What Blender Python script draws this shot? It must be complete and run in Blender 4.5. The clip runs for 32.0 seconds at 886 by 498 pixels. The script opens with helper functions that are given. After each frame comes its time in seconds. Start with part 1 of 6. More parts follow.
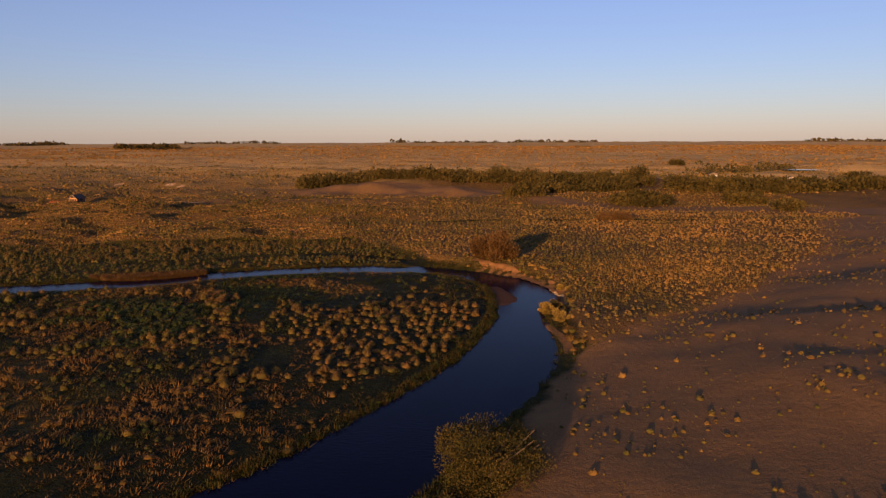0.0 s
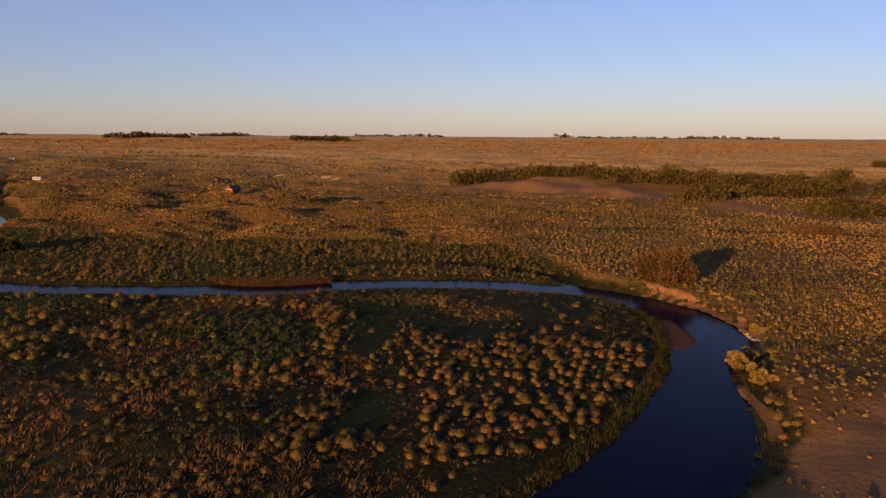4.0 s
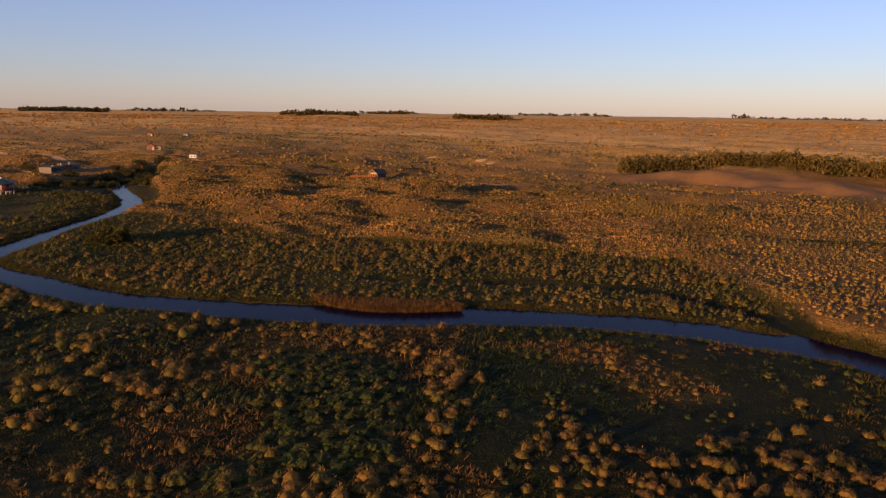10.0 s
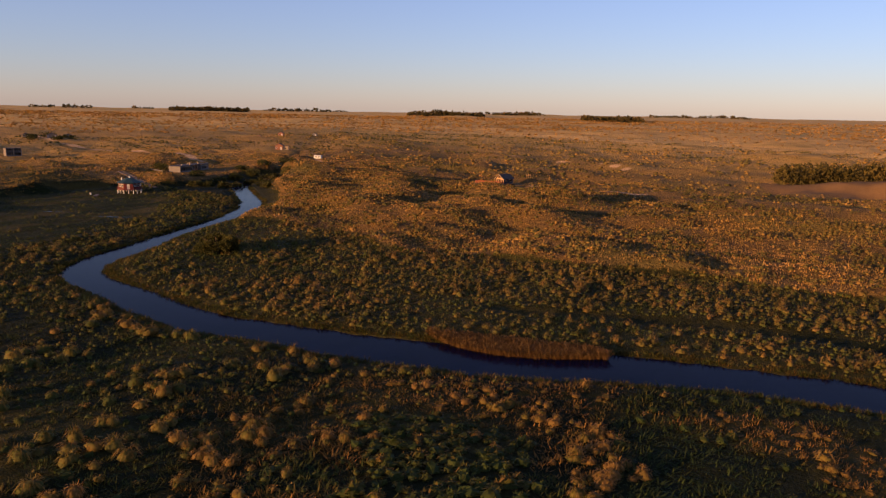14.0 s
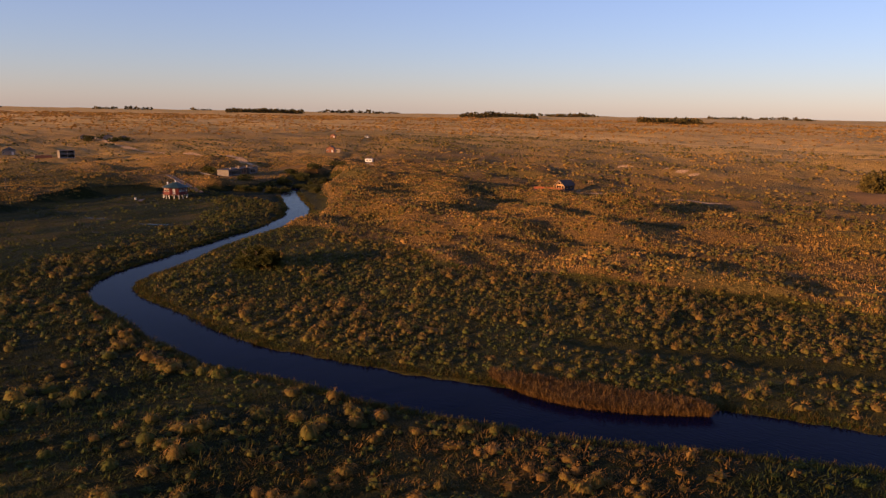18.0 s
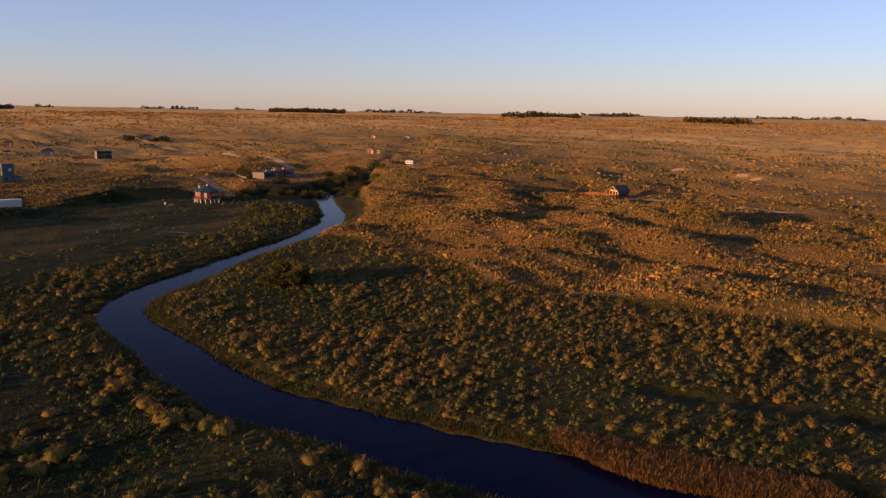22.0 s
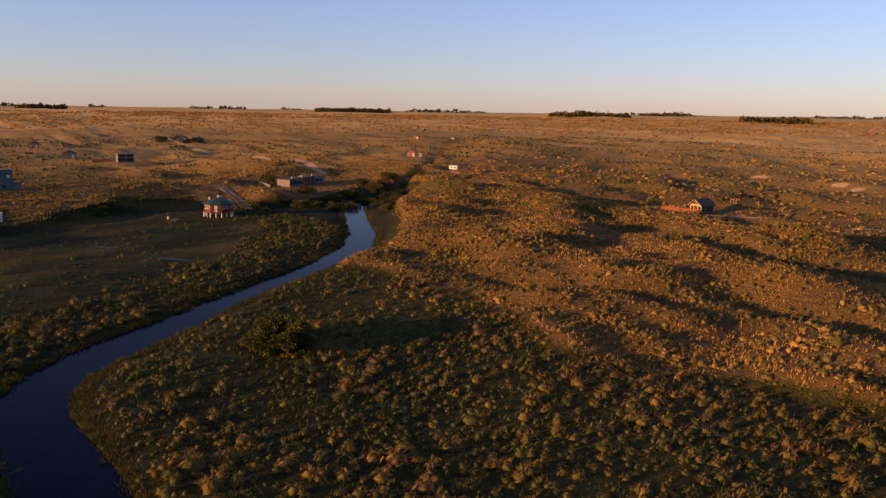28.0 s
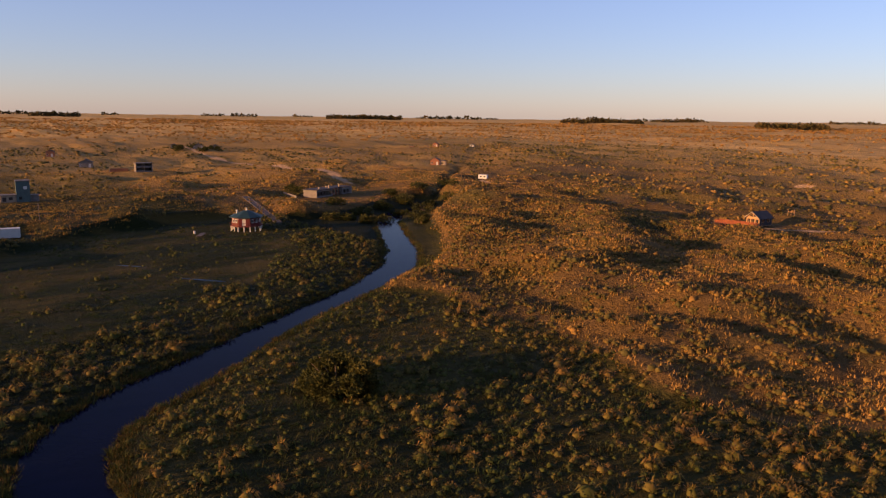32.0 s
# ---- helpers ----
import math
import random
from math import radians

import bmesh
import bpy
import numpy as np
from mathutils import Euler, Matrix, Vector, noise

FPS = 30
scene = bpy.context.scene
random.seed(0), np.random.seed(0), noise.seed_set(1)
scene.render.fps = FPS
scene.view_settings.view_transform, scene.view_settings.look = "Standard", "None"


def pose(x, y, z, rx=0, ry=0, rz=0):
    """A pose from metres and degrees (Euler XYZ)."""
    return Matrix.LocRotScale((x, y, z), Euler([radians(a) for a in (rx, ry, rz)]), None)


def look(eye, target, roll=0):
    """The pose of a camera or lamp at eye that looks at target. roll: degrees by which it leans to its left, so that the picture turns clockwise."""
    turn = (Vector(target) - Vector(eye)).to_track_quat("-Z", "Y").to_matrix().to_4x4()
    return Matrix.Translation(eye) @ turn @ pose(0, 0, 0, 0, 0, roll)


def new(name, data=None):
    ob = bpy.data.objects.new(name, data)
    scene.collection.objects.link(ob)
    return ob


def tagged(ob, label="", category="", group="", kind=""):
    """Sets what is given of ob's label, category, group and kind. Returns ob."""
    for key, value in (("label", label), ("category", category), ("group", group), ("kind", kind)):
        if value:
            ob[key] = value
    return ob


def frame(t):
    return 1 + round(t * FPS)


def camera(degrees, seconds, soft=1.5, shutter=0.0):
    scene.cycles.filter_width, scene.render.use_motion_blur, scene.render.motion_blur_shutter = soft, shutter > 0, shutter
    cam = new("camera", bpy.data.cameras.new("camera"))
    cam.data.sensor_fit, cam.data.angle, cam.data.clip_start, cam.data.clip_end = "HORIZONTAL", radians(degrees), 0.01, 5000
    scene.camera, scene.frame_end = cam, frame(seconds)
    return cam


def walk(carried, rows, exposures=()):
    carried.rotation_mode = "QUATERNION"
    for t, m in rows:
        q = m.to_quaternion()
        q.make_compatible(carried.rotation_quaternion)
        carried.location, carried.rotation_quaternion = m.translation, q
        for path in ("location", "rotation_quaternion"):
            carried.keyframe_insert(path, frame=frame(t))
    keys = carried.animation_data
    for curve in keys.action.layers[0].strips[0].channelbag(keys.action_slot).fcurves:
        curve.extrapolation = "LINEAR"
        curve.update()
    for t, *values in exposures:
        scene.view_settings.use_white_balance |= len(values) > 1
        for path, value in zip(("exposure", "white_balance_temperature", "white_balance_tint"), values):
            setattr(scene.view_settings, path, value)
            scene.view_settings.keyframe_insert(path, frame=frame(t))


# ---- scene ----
cam = camera(61.8, 32.0, soft=1.3)
PATH = [
    (0, (2.15, 1.68, 35.18), (0.64, 21.41, 32.23), -0.25),
    (0.5, (1.95, 5.48, 35.25), (0.26, 25.19, 32.29), -0.20),
    (1, (1.75, 9.40, 35.33), (-0.39, 29.06, 32.38), -0.12),
    (1.5, (1.54, 13.12, 35.30), (-1.39, 32.68, 32.33), 0.03),
    (2, (1.54, 16.93, 35.14), (-2.22, 36.36, 32.21), 0.08),
    (2.5, (1.31, 20.79, 34.99), (-3.17, 40.06, 32.07), 0.20),
    (3, (1.06, 24.68, 34.92), (-4.22, 43.75, 32.00), 0.25),
    (3.5, (0.60, 28.38, 35.00), (-4.97, 47.36, 32.06), 0.31),
    (5.5, (-1.85, 42.93, 35.38), (-8.00, 61.58, 31.64), 0.37),
    (6, (-2.92, 46.52, 35.36), (-9.28, 65.11, 31.64), 0.31),
    (6.5, (-4.12, 50.20, 35.45), (-10.69, 68.72, 31.72), 0.42),
    (7, (-5.39, 53.80, 35.50), (-12.29, 72.20, 31.78), 0.45),
    (7.5, (-6.71, 57.40, 35.57), (-14.05, 75.64, 31.87), 0.49),
    (8, (-8.04, 60.84, 35.46), (-15.89, 78.86, 31.77), 0.55),
    (8.5, (-9.57, 64.21, 35.56), (-17.91, 82.01, 31.88), 0.65),
    (9, (-11.10, 67.28, 35.63), (-19.86, 84.88, 31.96), 0.74),
    (9.5, (-12.73, 70.39, 35.70), (-21.94, 87.75, 32.01), 0.74),
    (10, (-14.41, 73.32, 35.74), (-23.99, 90.48, 32.05), 0.77),
    (10.5, (-16.12, 76.03, 35.81), (-26.11, 92.96, 32.11), 0.87),
    (11, (-17.98, 78.63, 35.81), (-28.34, 95.34, 32.11), 0.94),
    (11.5, (-19.87, 81.05, 35.81), (-30.60, 97.52, 32.11), 0.95),
    (12, (-21.76, 83.55, 35.70), (-32.82, 99.79, 31.99), 1.02),
    (12.5, (-23.66, 85.97, 35.58), (-35.05, 101.99, 31.89), 1.07),
    (13, (-25.47, 88.30, 35.60), (-37.18, 104.09, 31.90), 0.99),
    (13.5, (-27.27, 90.33, 35.62), (-39.30, 105.87, 31.91), 1.05),
    (14, (-28.91, 92.20, 35.62), (-41.19, 107.54, 31.91), 1.01),
    (14.5, (-30.57, 93.94, 35.61), (-43.10, 109.08, 31.90), 1.00),
    (16.5, (-37.05, 100.15, 35.62), (-50.14, 114.82, 31.95), 1.01),
    (17, (-38.53, 101.64, 35.68), (-51.73, 116.21, 32.00), 1.00),
    (17.5, (-40.09, 103.10, 35.73), (-53.39, 117.56, 32.04), 0.94),
    (18, (-41.67, 104.51, 35.75), (-54.98, 118.96, 32.06), 0.97),
    (18.5, (-43.25, 105.94, 35.81), (-56.76, 120.22, 32.12), 1.03),
    (19, (-44.77, 107.47, 35.81), (-58.67, 121.36, 32.11), 1.11),
    (19.5, (-46.35, 108.98, 35.83), (-60.33, 122.80, 32.13), 1.06),
    (20, (-47.98, 110.39, 35.81), (-61.99, 124.17, 32.11), 1.08),
    (20.5, (-49.70, 111.89, 35.85), (-63.74, 125.64, 32.14), 1.05),
    (21, (-51.48, 113.42, 35.90), (-65.53, 127.16, 32.20), 1.04),
    (21.5, (-53.41, 115.10, 35.94), (-67.47, 128.83, 32.23), 1.00),
    (22, (-55.50, 116.98, 35.91), (-69.58, 130.68, 32.19), 0.95),
    (22.5, (-57.80, 119.04, 35.80), (-71.88, 132.75, 32.09), 0.97),
    (23, (-60.24, 121.15, 35.87), (-74.40, 134.77, 32.15), 0.97),
    (23.5, (-62.53, 123.23, 35.82), (-76.87, 136.66, 32.09), 0.94),
    (24, (-64.96, 125.56, 35.84), (-79.41, 138.87, 32.10), 0.94),
    (24.5, (-67.60, 128.03, 35.77), (-82.04, 141.36, 32.03), 0.93),
    (25, (-70.35, 130.55, 35.78), (-84.84, 143.81, 32.03), 0.89),
    (25.5, (-73.05, 133.03, 35.74), (-87.56, 146.27, 31.98), 0.85),
    (27.5, (-84.22, 143.27, 35.76), (-99.13, 156.06, 31.98), 0.83),
    (28, (-87.10, 145.70, 35.70), (-101.99, 158.52, 31.95), 0.88),
    (28.5, (-89.92, 147.57, 35.66), (-104.80, 160.41, 31.93), 0.88),
    (29, (-92.68, 148.86, 35.69), (-107.52, 161.75, 32.01), 0.90),
    (29.5, (-95.26, 149.24, 35.75), (-110.02, 162.24, 32.09), 0.87),
    (30, (-97.62, 148.96, 35.76), (-112.40, 161.93, 32.11), 0.82),
    (30.5, (-99.85, 148.51, 35.72), (-114.69, 161.42, 32.09), 0.83),
    (31, (-101.92, 148.03, 35.79), (-116.80, 160.89, 32.17), 0.76),
    (31.5, (-103.34, 147.76, 35.89), (-118.31, 160.53, 32.28), 0.74),
    (32, (-104.02, 147.64, 35.75), (-119.10, 160.28, 32.17), 0.73),
]
EXPOSURES = [(0, -0.07), (3, -0.05), (6, 0.18), (13, 0.24), (19, 0.32), (32, 0.36)]
walk(cam, [(t, look(eye, target, roll)) for t, eye, target, roll in PATH], EXPOSURES)

# ---- world, sun, exposure ----
SUN_EL, SUN_AZ = radians(7.3), radians(16.0)   # the sun stands low in the south, shadows run north and a little east
world = bpy.data.worlds.new("world")
scene.world = world
world.use_nodes = True
wn = world.node_tree
sky = wn.nodes.new("ShaderNodeTexSky")
sky.sky_type, sky.sun_disc = "NISHITA", False
sky.sun_elevation, sky.sun_rotation = SUN_EL, math.pi + SUN_AZ
sky.altitude, sky.air_density, sky.dust_density, sky.ozone_density = 50, 1.0, 0.2, 2.6
cast = wn.nodes.new("ShaderNodeMix")   # the evening's warm rose cast over the whole sky
cast.data_type, cast.blend_type = "RGBA", "MULTIPLY"
cast.inputs[0].default_value = 1.0
cast.inputs[7].default_value = (1.03, 0.92, 1.31, 1)
wn.links.new(sky.outputs[0], cast.inputs[6])
haze = wn.nodes.new("ShaderNodeMix")   # thin even haze
haze.data_type = "RGBA"
haze.inputs[0].default_value = 0.17
haze.inputs[7].default_value = (4.2, 4.2, 5.6, 1)
wn.links.new(cast.outputs[2], haze.inputs[6])
wn.links.new(haze.outputs[2], wn.nodes["Background"].inputs[0])
wn.nodes["Background"].inputs[1].default_value = 0.138

sun = new("sun", bpy.data.lights.new("sun", "SUN"))
sun.data.energy, sun.data.angle, sun.data.color = 8.4, radians(0.6), (1.0, 0.53, 0.21)
sun.matrix_world = look((-math.sin(SUN_AZ) * math.cos(SUN_EL) * 100, -math.cos(SUN_AZ) * math.cos(SUN_EL) * 100, math.sin(SUN_EL) * 100), (0, 0, 0))


# ---- materials ----
class Nodes:
    """A small wrapper to write node trees in few lines."""

    def __init__(self, name, rough=0.9, spec=0.2):
        self.mat = bpy.data.materials.new(name)
        self.mat.use_nodes = True
        self.tree = self.mat.node_tree
        self.bsdf = self.tree.nodes["Principled BSDF"]
        self.bsdf.inputs["Roughness"].default_value = rough
        self.bsdf.inputs["Specular IOR Level"].default_value = spec

    def put(self, socket, value):
        if isinstance(value, bpy.types.NodeSocket):
            self.tree.links.new(value, socket)
        elif isinstance(value, tuple) and len(value) == 3 and socket.type == "RGBA":
            socket.default_value = (*value, 1)
        else:
            socket.default_value = value

    def node(self, kind, out=0, **inputs):
        n = self.tree.nodes.new(kind)
        for key, value in inputs.items():
            self.put(n.inputs[key.replace("_", " ")], value)
        return n.outputs[out]

    def coords(self, stretch=(1, 1, 1), turn=0.0):
        g = self.node("ShaderNodeNewGeometry")
        m = self.tree.nodes.new("ShaderNodeMapping")
        m.inputs["Scale"].default_value = stretch
        m.inputs["Rotation"].default_value = (0, 0, turn)
        self.put(m.inputs[0], g)
        return m.outputs[0]

    def noise(self, scale, detail=4.0, rough=0.55, vec=None):
        return self.node("ShaderNodeTexNoise", 0, Vector=vec or self.coords(), Scale=scale, Detail=detail, Roughness=rough)

    def ramp(self, fac, stops):
        n = self.tree.nodes.new("ShaderNodeValToRGB")
        while len(n.color_ramp.elements) < len(stops):
            n.color_ramp.elements.new(0.5)
        for e, (at, c) in zip(n.color_ramp.elements, stops):
            e.position, e.color = at, (*c, 1)
        self.put(n.inputs[0], fac)
        return n.outputs[0]

    def mix(self, fac, a, b, blend="MIX"):
        n = self.tree.nodes.new("ShaderNodeMix")
        n.data_type, n.blend_type = "RGBA", blend
        self.put(n.inputs[0], fac)
        self.put(n.inputs[6], a)
        self.put(n.inputs[7], b)
        return n.outputs[2]

    def math(self, op, a, b=0.0):
        n = self.tree.nodes.new("ShaderNodeMath")
        n.operation, n.use_clamp = op, False
        self.put(n.inputs[0], a)
        self.put(n.inputs[1], b)
        return n.outputs[0]

    def attr(self, name):
        n = self.tree.nodes.new("ShaderNodeAttribute")
        n.attribute_name = name
        return n.outputs["Fac"]

    def bump(self, height, strength=0.5, distance=0.1):
        self.put(self.bsdf.inputs["Normal"], self.node("ShaderNodeBump", 0, Height=height, Strength=strength, Distance=distance))

    def colour(self, value):
        self.put(self.bsdf.inputs["Base Color"], value)
        return self


def plain(name, c, rough=0.8, spec=0.25, wear=0.25, scale=3.0, metal=0.0):
    """A painted or mineral surface with stains at two scales and a fine relief."""
    n = Nodes(name, rough, spec)
    n.bsdf.inputs["Metallic"].default_value = metal
    dark = tuple(v * (1 - wear) for v in c)
    light = tuple(min(1, v * (1 + 0.5 * wear)) for v in c)
    big = n.ramp(n.noise(scale * 0.3, 5), [(0.3, dark), (0.7, light)])
    fine = n.ramp(n.noise(scale * 6, 3), [(0.3, dark), (0.7, light)])
    n.colour(n.mix(0.4, big, fine))
    n.bump(n.noise(scale * 5, 4), 0.25, 0.02)
    return n.mat


def foliage(name, stops, translucent=0.25, patch=0.05):
    """Blades and leaves: one tint a clump, patches over the land, a share of light let through."""
    n = Nodes(name, 0.75, 0.15)
    tint = n.attr("tint")
    base = n.ramp(tint, stops)
    field = n.ramp(n.noise(patch, 4), [(0.3, (0.72, 0.74, 0.70)), (0.7, (1.15, 1.1, 1.05))])
    col = n.mix(1.0, base, field, "MULTIPLY")
    n.colour(col)
    t = n.tree.nodes.new("ShaderNodeBsdfTranslucent")
    n.put(t.inputs[0], col)
    m = n.tree.nodes.new("ShaderNodeMixShader")
    m.inputs[0].default_value = translucent
    n.tree.links.new(n.bsdf.outputs[0], m.inputs[1])
    n.tree.links.new(t.outputs[0], m.inputs[2])
    n.tree.links.new(m.outputs[0], n.tree.nodes["Material Output"].inputs[0])
    return n.mat


def ground_material():
    n = Nodes("steppe_ground", 0.95, 0.1)
    # marsh: wet dark soil, moss and short herbs, darkened further for shade between tussocks
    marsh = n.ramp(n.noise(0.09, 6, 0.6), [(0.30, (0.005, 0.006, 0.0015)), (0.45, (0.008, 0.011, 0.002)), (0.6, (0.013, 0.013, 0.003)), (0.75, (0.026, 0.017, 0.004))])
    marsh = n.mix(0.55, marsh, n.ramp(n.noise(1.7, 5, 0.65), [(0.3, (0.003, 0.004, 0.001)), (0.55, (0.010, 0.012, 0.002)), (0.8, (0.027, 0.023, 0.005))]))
    # dry steppe: bleached grass over sandy soil with green scrub in the hollows
    dry = n.ramp(n.noise(0.045, 6, 0.6), [(0.32, (0.066, 0.045, 0.014)), (0.48, (0.132, 0.072, 0.021)), (0.62, (0.192, 0.102, 0.028)), (0.8, (0.255, 0.140, 0.042))])
    dry = n.mix(0.55, dry, n.ramp(n.noise(0.9, 6, 0.7), [(0.3, (0.026, 0.020, 0.008)), (0.5, (0.095, 0.056, 0.019)), (0.75, (0.205, 0.113, 0.036))]))
    olive = n.ramp(n.noise(0.03, 4, 0.6, n.coords((0.6, 1.3, 1))), [(0.50, (0, 0, 0)), (0.66, (0.75, 0.75, 0.75))])
    dry = n.mix(olive, dry, n.ramp(n.noise(0.7, 5, 0.7), [(0.3, (0.050, 0.043, 0.011)), (0.7, (0.150, 0.105, 0.028))]))
    # far fields: strips of stubble, pasture and ploughed soil
    far_vec = n.coords((0.0007, 0.0019, 1), 0.35)
    cell = n.node("ShaderNodeTexVoronoi", 1, Vector=far_vec, Scale=1.6)
    far = n.ramp(cell, [(0.2, (0.500, 0.290, 0.092)), (0.4, (0.600, 0.375, 0.135)), (0.55, (0.440, 0.268, 0.086)), (0.7, (0.340, 0.238, 0.072)), (0.85, (0.500, 0.296, 0.096))])
    far = n.mix(0.5, far, n.ramp(n.noise(0.02, 6, 0.65, n.coords((0.35, 1, 1))), [(0.3, (0.290, 0.175, 0.053)), (0.7, (0.560, 0.335, 0.108))]))
    rows = n.ramp(n.noise(0.055, 5, 0.62, n.coords((0.25, 1, 1), 0.15)), [(0.48, (0, 0, 0)), (0.66, (0.55, 0.55, 0.55))])   # rows of low scrub along the old dune lines
    far = n.mix(n.math("MULTIPLY", rows, n.attr("rows")), far, (0.105, 0.076, 0.024))
    # sand: pinkish drift sand with ripples, pebbles and dead stalks
    sand = n.ramp(n.noise(0.3, 6, 0.6), [(0.3, (0.112, 0.061, 0.026)), (0.7, (0.172, 0.096, 0.041))])
    sand = n.mix(0.4, sand, n.ramp(n.noise(5.0, 4, 0.6), [(0.35, (0.090, 0.048, 0.019)), (0.65, (0.220, 0.124, 0.051))]))
    track = n.ramp(n.noise(0.5, 5), [(0.3, (0.33, 0.20, 0.105)), (0.7, (0.46, 0.295, 0.165))])
    # ragged edges between them
    wobble = n.math("MULTIPLY", n.math("SUBTRACT", n.noise(0.25, 5, 0.65), 0.5), 0.9)
    edge = lambda name, gain=1.0: n.ramp(n.math("ADD", n.attr(name), n.math("MULTIPLY", wobble, gain)), [(0.35, (0, 0, 0)), (0.65, (1, 1, 1))])
    # wet meadow: short green sedge, its colour lowered for the same plant shade
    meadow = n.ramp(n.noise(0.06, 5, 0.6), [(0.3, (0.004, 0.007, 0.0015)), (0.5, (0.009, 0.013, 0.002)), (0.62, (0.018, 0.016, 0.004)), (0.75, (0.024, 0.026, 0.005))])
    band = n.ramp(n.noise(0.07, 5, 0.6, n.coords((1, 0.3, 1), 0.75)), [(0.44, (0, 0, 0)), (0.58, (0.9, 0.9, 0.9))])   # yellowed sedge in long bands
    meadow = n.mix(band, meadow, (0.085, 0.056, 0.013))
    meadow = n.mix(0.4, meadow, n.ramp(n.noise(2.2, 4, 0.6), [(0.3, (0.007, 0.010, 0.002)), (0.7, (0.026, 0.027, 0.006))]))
    sedge = n.ramp(n.noise(0.5, 5, 0.65), [(0.3, (0.018, 0.017, 0.004)), (0.55, (0.040, 0.034, 0.008)), (0.75, (0.070, 0.052, 0.014))])
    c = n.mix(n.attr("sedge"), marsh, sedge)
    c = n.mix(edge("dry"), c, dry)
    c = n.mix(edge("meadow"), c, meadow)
    c = n.mix(n.attr("far"), c, far)
    c = n.mix(edge("sand"), c, sand)
    c = n.mix(edge("track", 0.6), c, track)
    n.colour(c)
    relief = n.math("ADD", n.noise(0.8, 6, 0.65), n.math("MULTIPLY", n.noise(4.0, 3), 0.3))
    grip = n.math("MULTIPLY", n.math("ADD", n.math("MULTIPLY", n.attr("dry"), 0.45), 0.55), n.math("SUBTRACT", 1.0, n.math("MULTIPLY", n.attr("sand"), 0.8)))
    n.bump(n.math("MULTIPLY", relief, grip), 1.0, 1.1)
    return n.mat


def water_material(name, c=(0.0018, 0.0025, 0.012)):
    n = Nodes(name, 0.06, 0.03)
    n.bsdf.inputs["IOR"].default_value = 1.33
    n.colour(n.ramp(n.noise(0.12, 4), [(0.3, c), (0.7, tuple(v * 1.5 for v in c))]))
    n.bump(n.math("ADD", n.noise(0.9, 3, 0.5, n.coords((1, 2.2, 1), 0.5)), n.math("MULTIPLY", n.noise(5.0, 2), 0.3)), 0.22, 0.10)
    return n.mat


GROUND = ground_material()
WATER = water_material("still_river_water")
TUSSOCK = foliage("pampas_tussock", [(0.0, (0.062, 0.068, 0.013)), (0.35, (0.132, 0.098, 0.022)), (0.7, (0.170, 0.095, 0.024)), (1.0, (0.225, 0.125, 0.036))])
SCRUB = foliage("dry_steppe_scrub", [(0.0, (0.082, 0.068, 0.018)), (0.25, (0.160, 0.112, 0.027)), (0.55, (0.270, 0.150, 0.036)), (1.0, (0.390, 0.212, 0.058))])
HERB = foliage("green_marsh_herbs", [(0.0, (0.030, 0.044, 0.008)), (0.35, (0.054, 0.053, 0.010)), (0.7, (0.090, 0.055, 0.012)), (1.0, (0.185, 0.098, 0.025))])
REED = foliage("rusty_bulrush", [(0.0, (0.068, 0.035, 0.011)), (0.5, (0.112, 0.060, 0.018)), (1.0, (0.175, 0.100, 0.033))])
LEAF = foliage("olive_shrub_leaf", [(0.0, (0.020, 0.026, 0.005)), (0.5, (0.046, 0.046, 0.009)), (1.0, (0.100, 0.082, 0.018))])
WILLOW = foliage("brown_olive_leaf", [(0.0, (0.026, 0.028, 0.006)), (0.5, (0.062, 0.052, 0.012)), (1.0, (0.135, 0.090, 0.022))])
TAMARISK = foliage("tamarisk_twigs", [(0.0, (0.060, 0.034, 0.012)), (0.5, (0.115, 0.062, 0.021)), (1.0, (0.19, 0.108, 0.040))])
PINE = foliage("acacia_thicket_leaf", [(0.0, (0.030, 0.027, 0.007)), (0.5, (0.068, 0.052, 0.013)), (1.0, (0.130, 0.090, 0.024))], 0.2, 0.02)
WOODS = foliage("far_eucalypt_leaf", [(0.0, (0.035, 0.031, 0.010)), (0.6, (0.070, 0.053, 0.017)), (1.0, (0.130, 0.078, 0.025))], 0.1, 0.004)
GOLD = foliage("golden_bank_leaf", [(0.0, (0.130, 0.088, 0.020)), (0.5, (0.240, 0.160, 0.036)), (1.0, (0.360, 0.245, 0.065))])
BARK = plain("shrub_bark", (0.14, 0.10, 0.07), 0.95, 0.1, 0.4)


# ---- lie of the land ----
UNIT = 1.28   # metres to one unit of the plan below


def lattice(ix, iy, seed):
    h = (ix.astype(np.int64) * 374761393 + iy.astype(np.int64) * 668265263 + seed * 1442695041) & 0x7FFFFFFF
    h = ((h ^ (h >> 13)) * 1274126177) & 0x7FFFFFFF
    return ((h ^ (h >> 16)) & 0xFFFF) / 65535.0


def vnoise(x, y, size, seed):
    """Smooth noise from 0 to 1 with bumps of that size in metres."""
    u, v = x / size, y / size
    i, j = np.floor(u), np.floor(v)
    a, b = u - i, v - j
    a, b = a * a * (3 - 2 * a), b * b * (3 - 2 * b)
    low = lattice(i, j, seed) * (1 - a) + lattice(i + 1, j, seed) * a
    high = lattice(i, j + 1, seed) * (1 - a) + lattice(i + 1, j + 1, seed) * a
    return low * (1 - b) + high * b


def step(x, low, high):
    s = np.clip((x - low) / (high - low), 0, 1)
    return s * s * (3 - 2 * s)


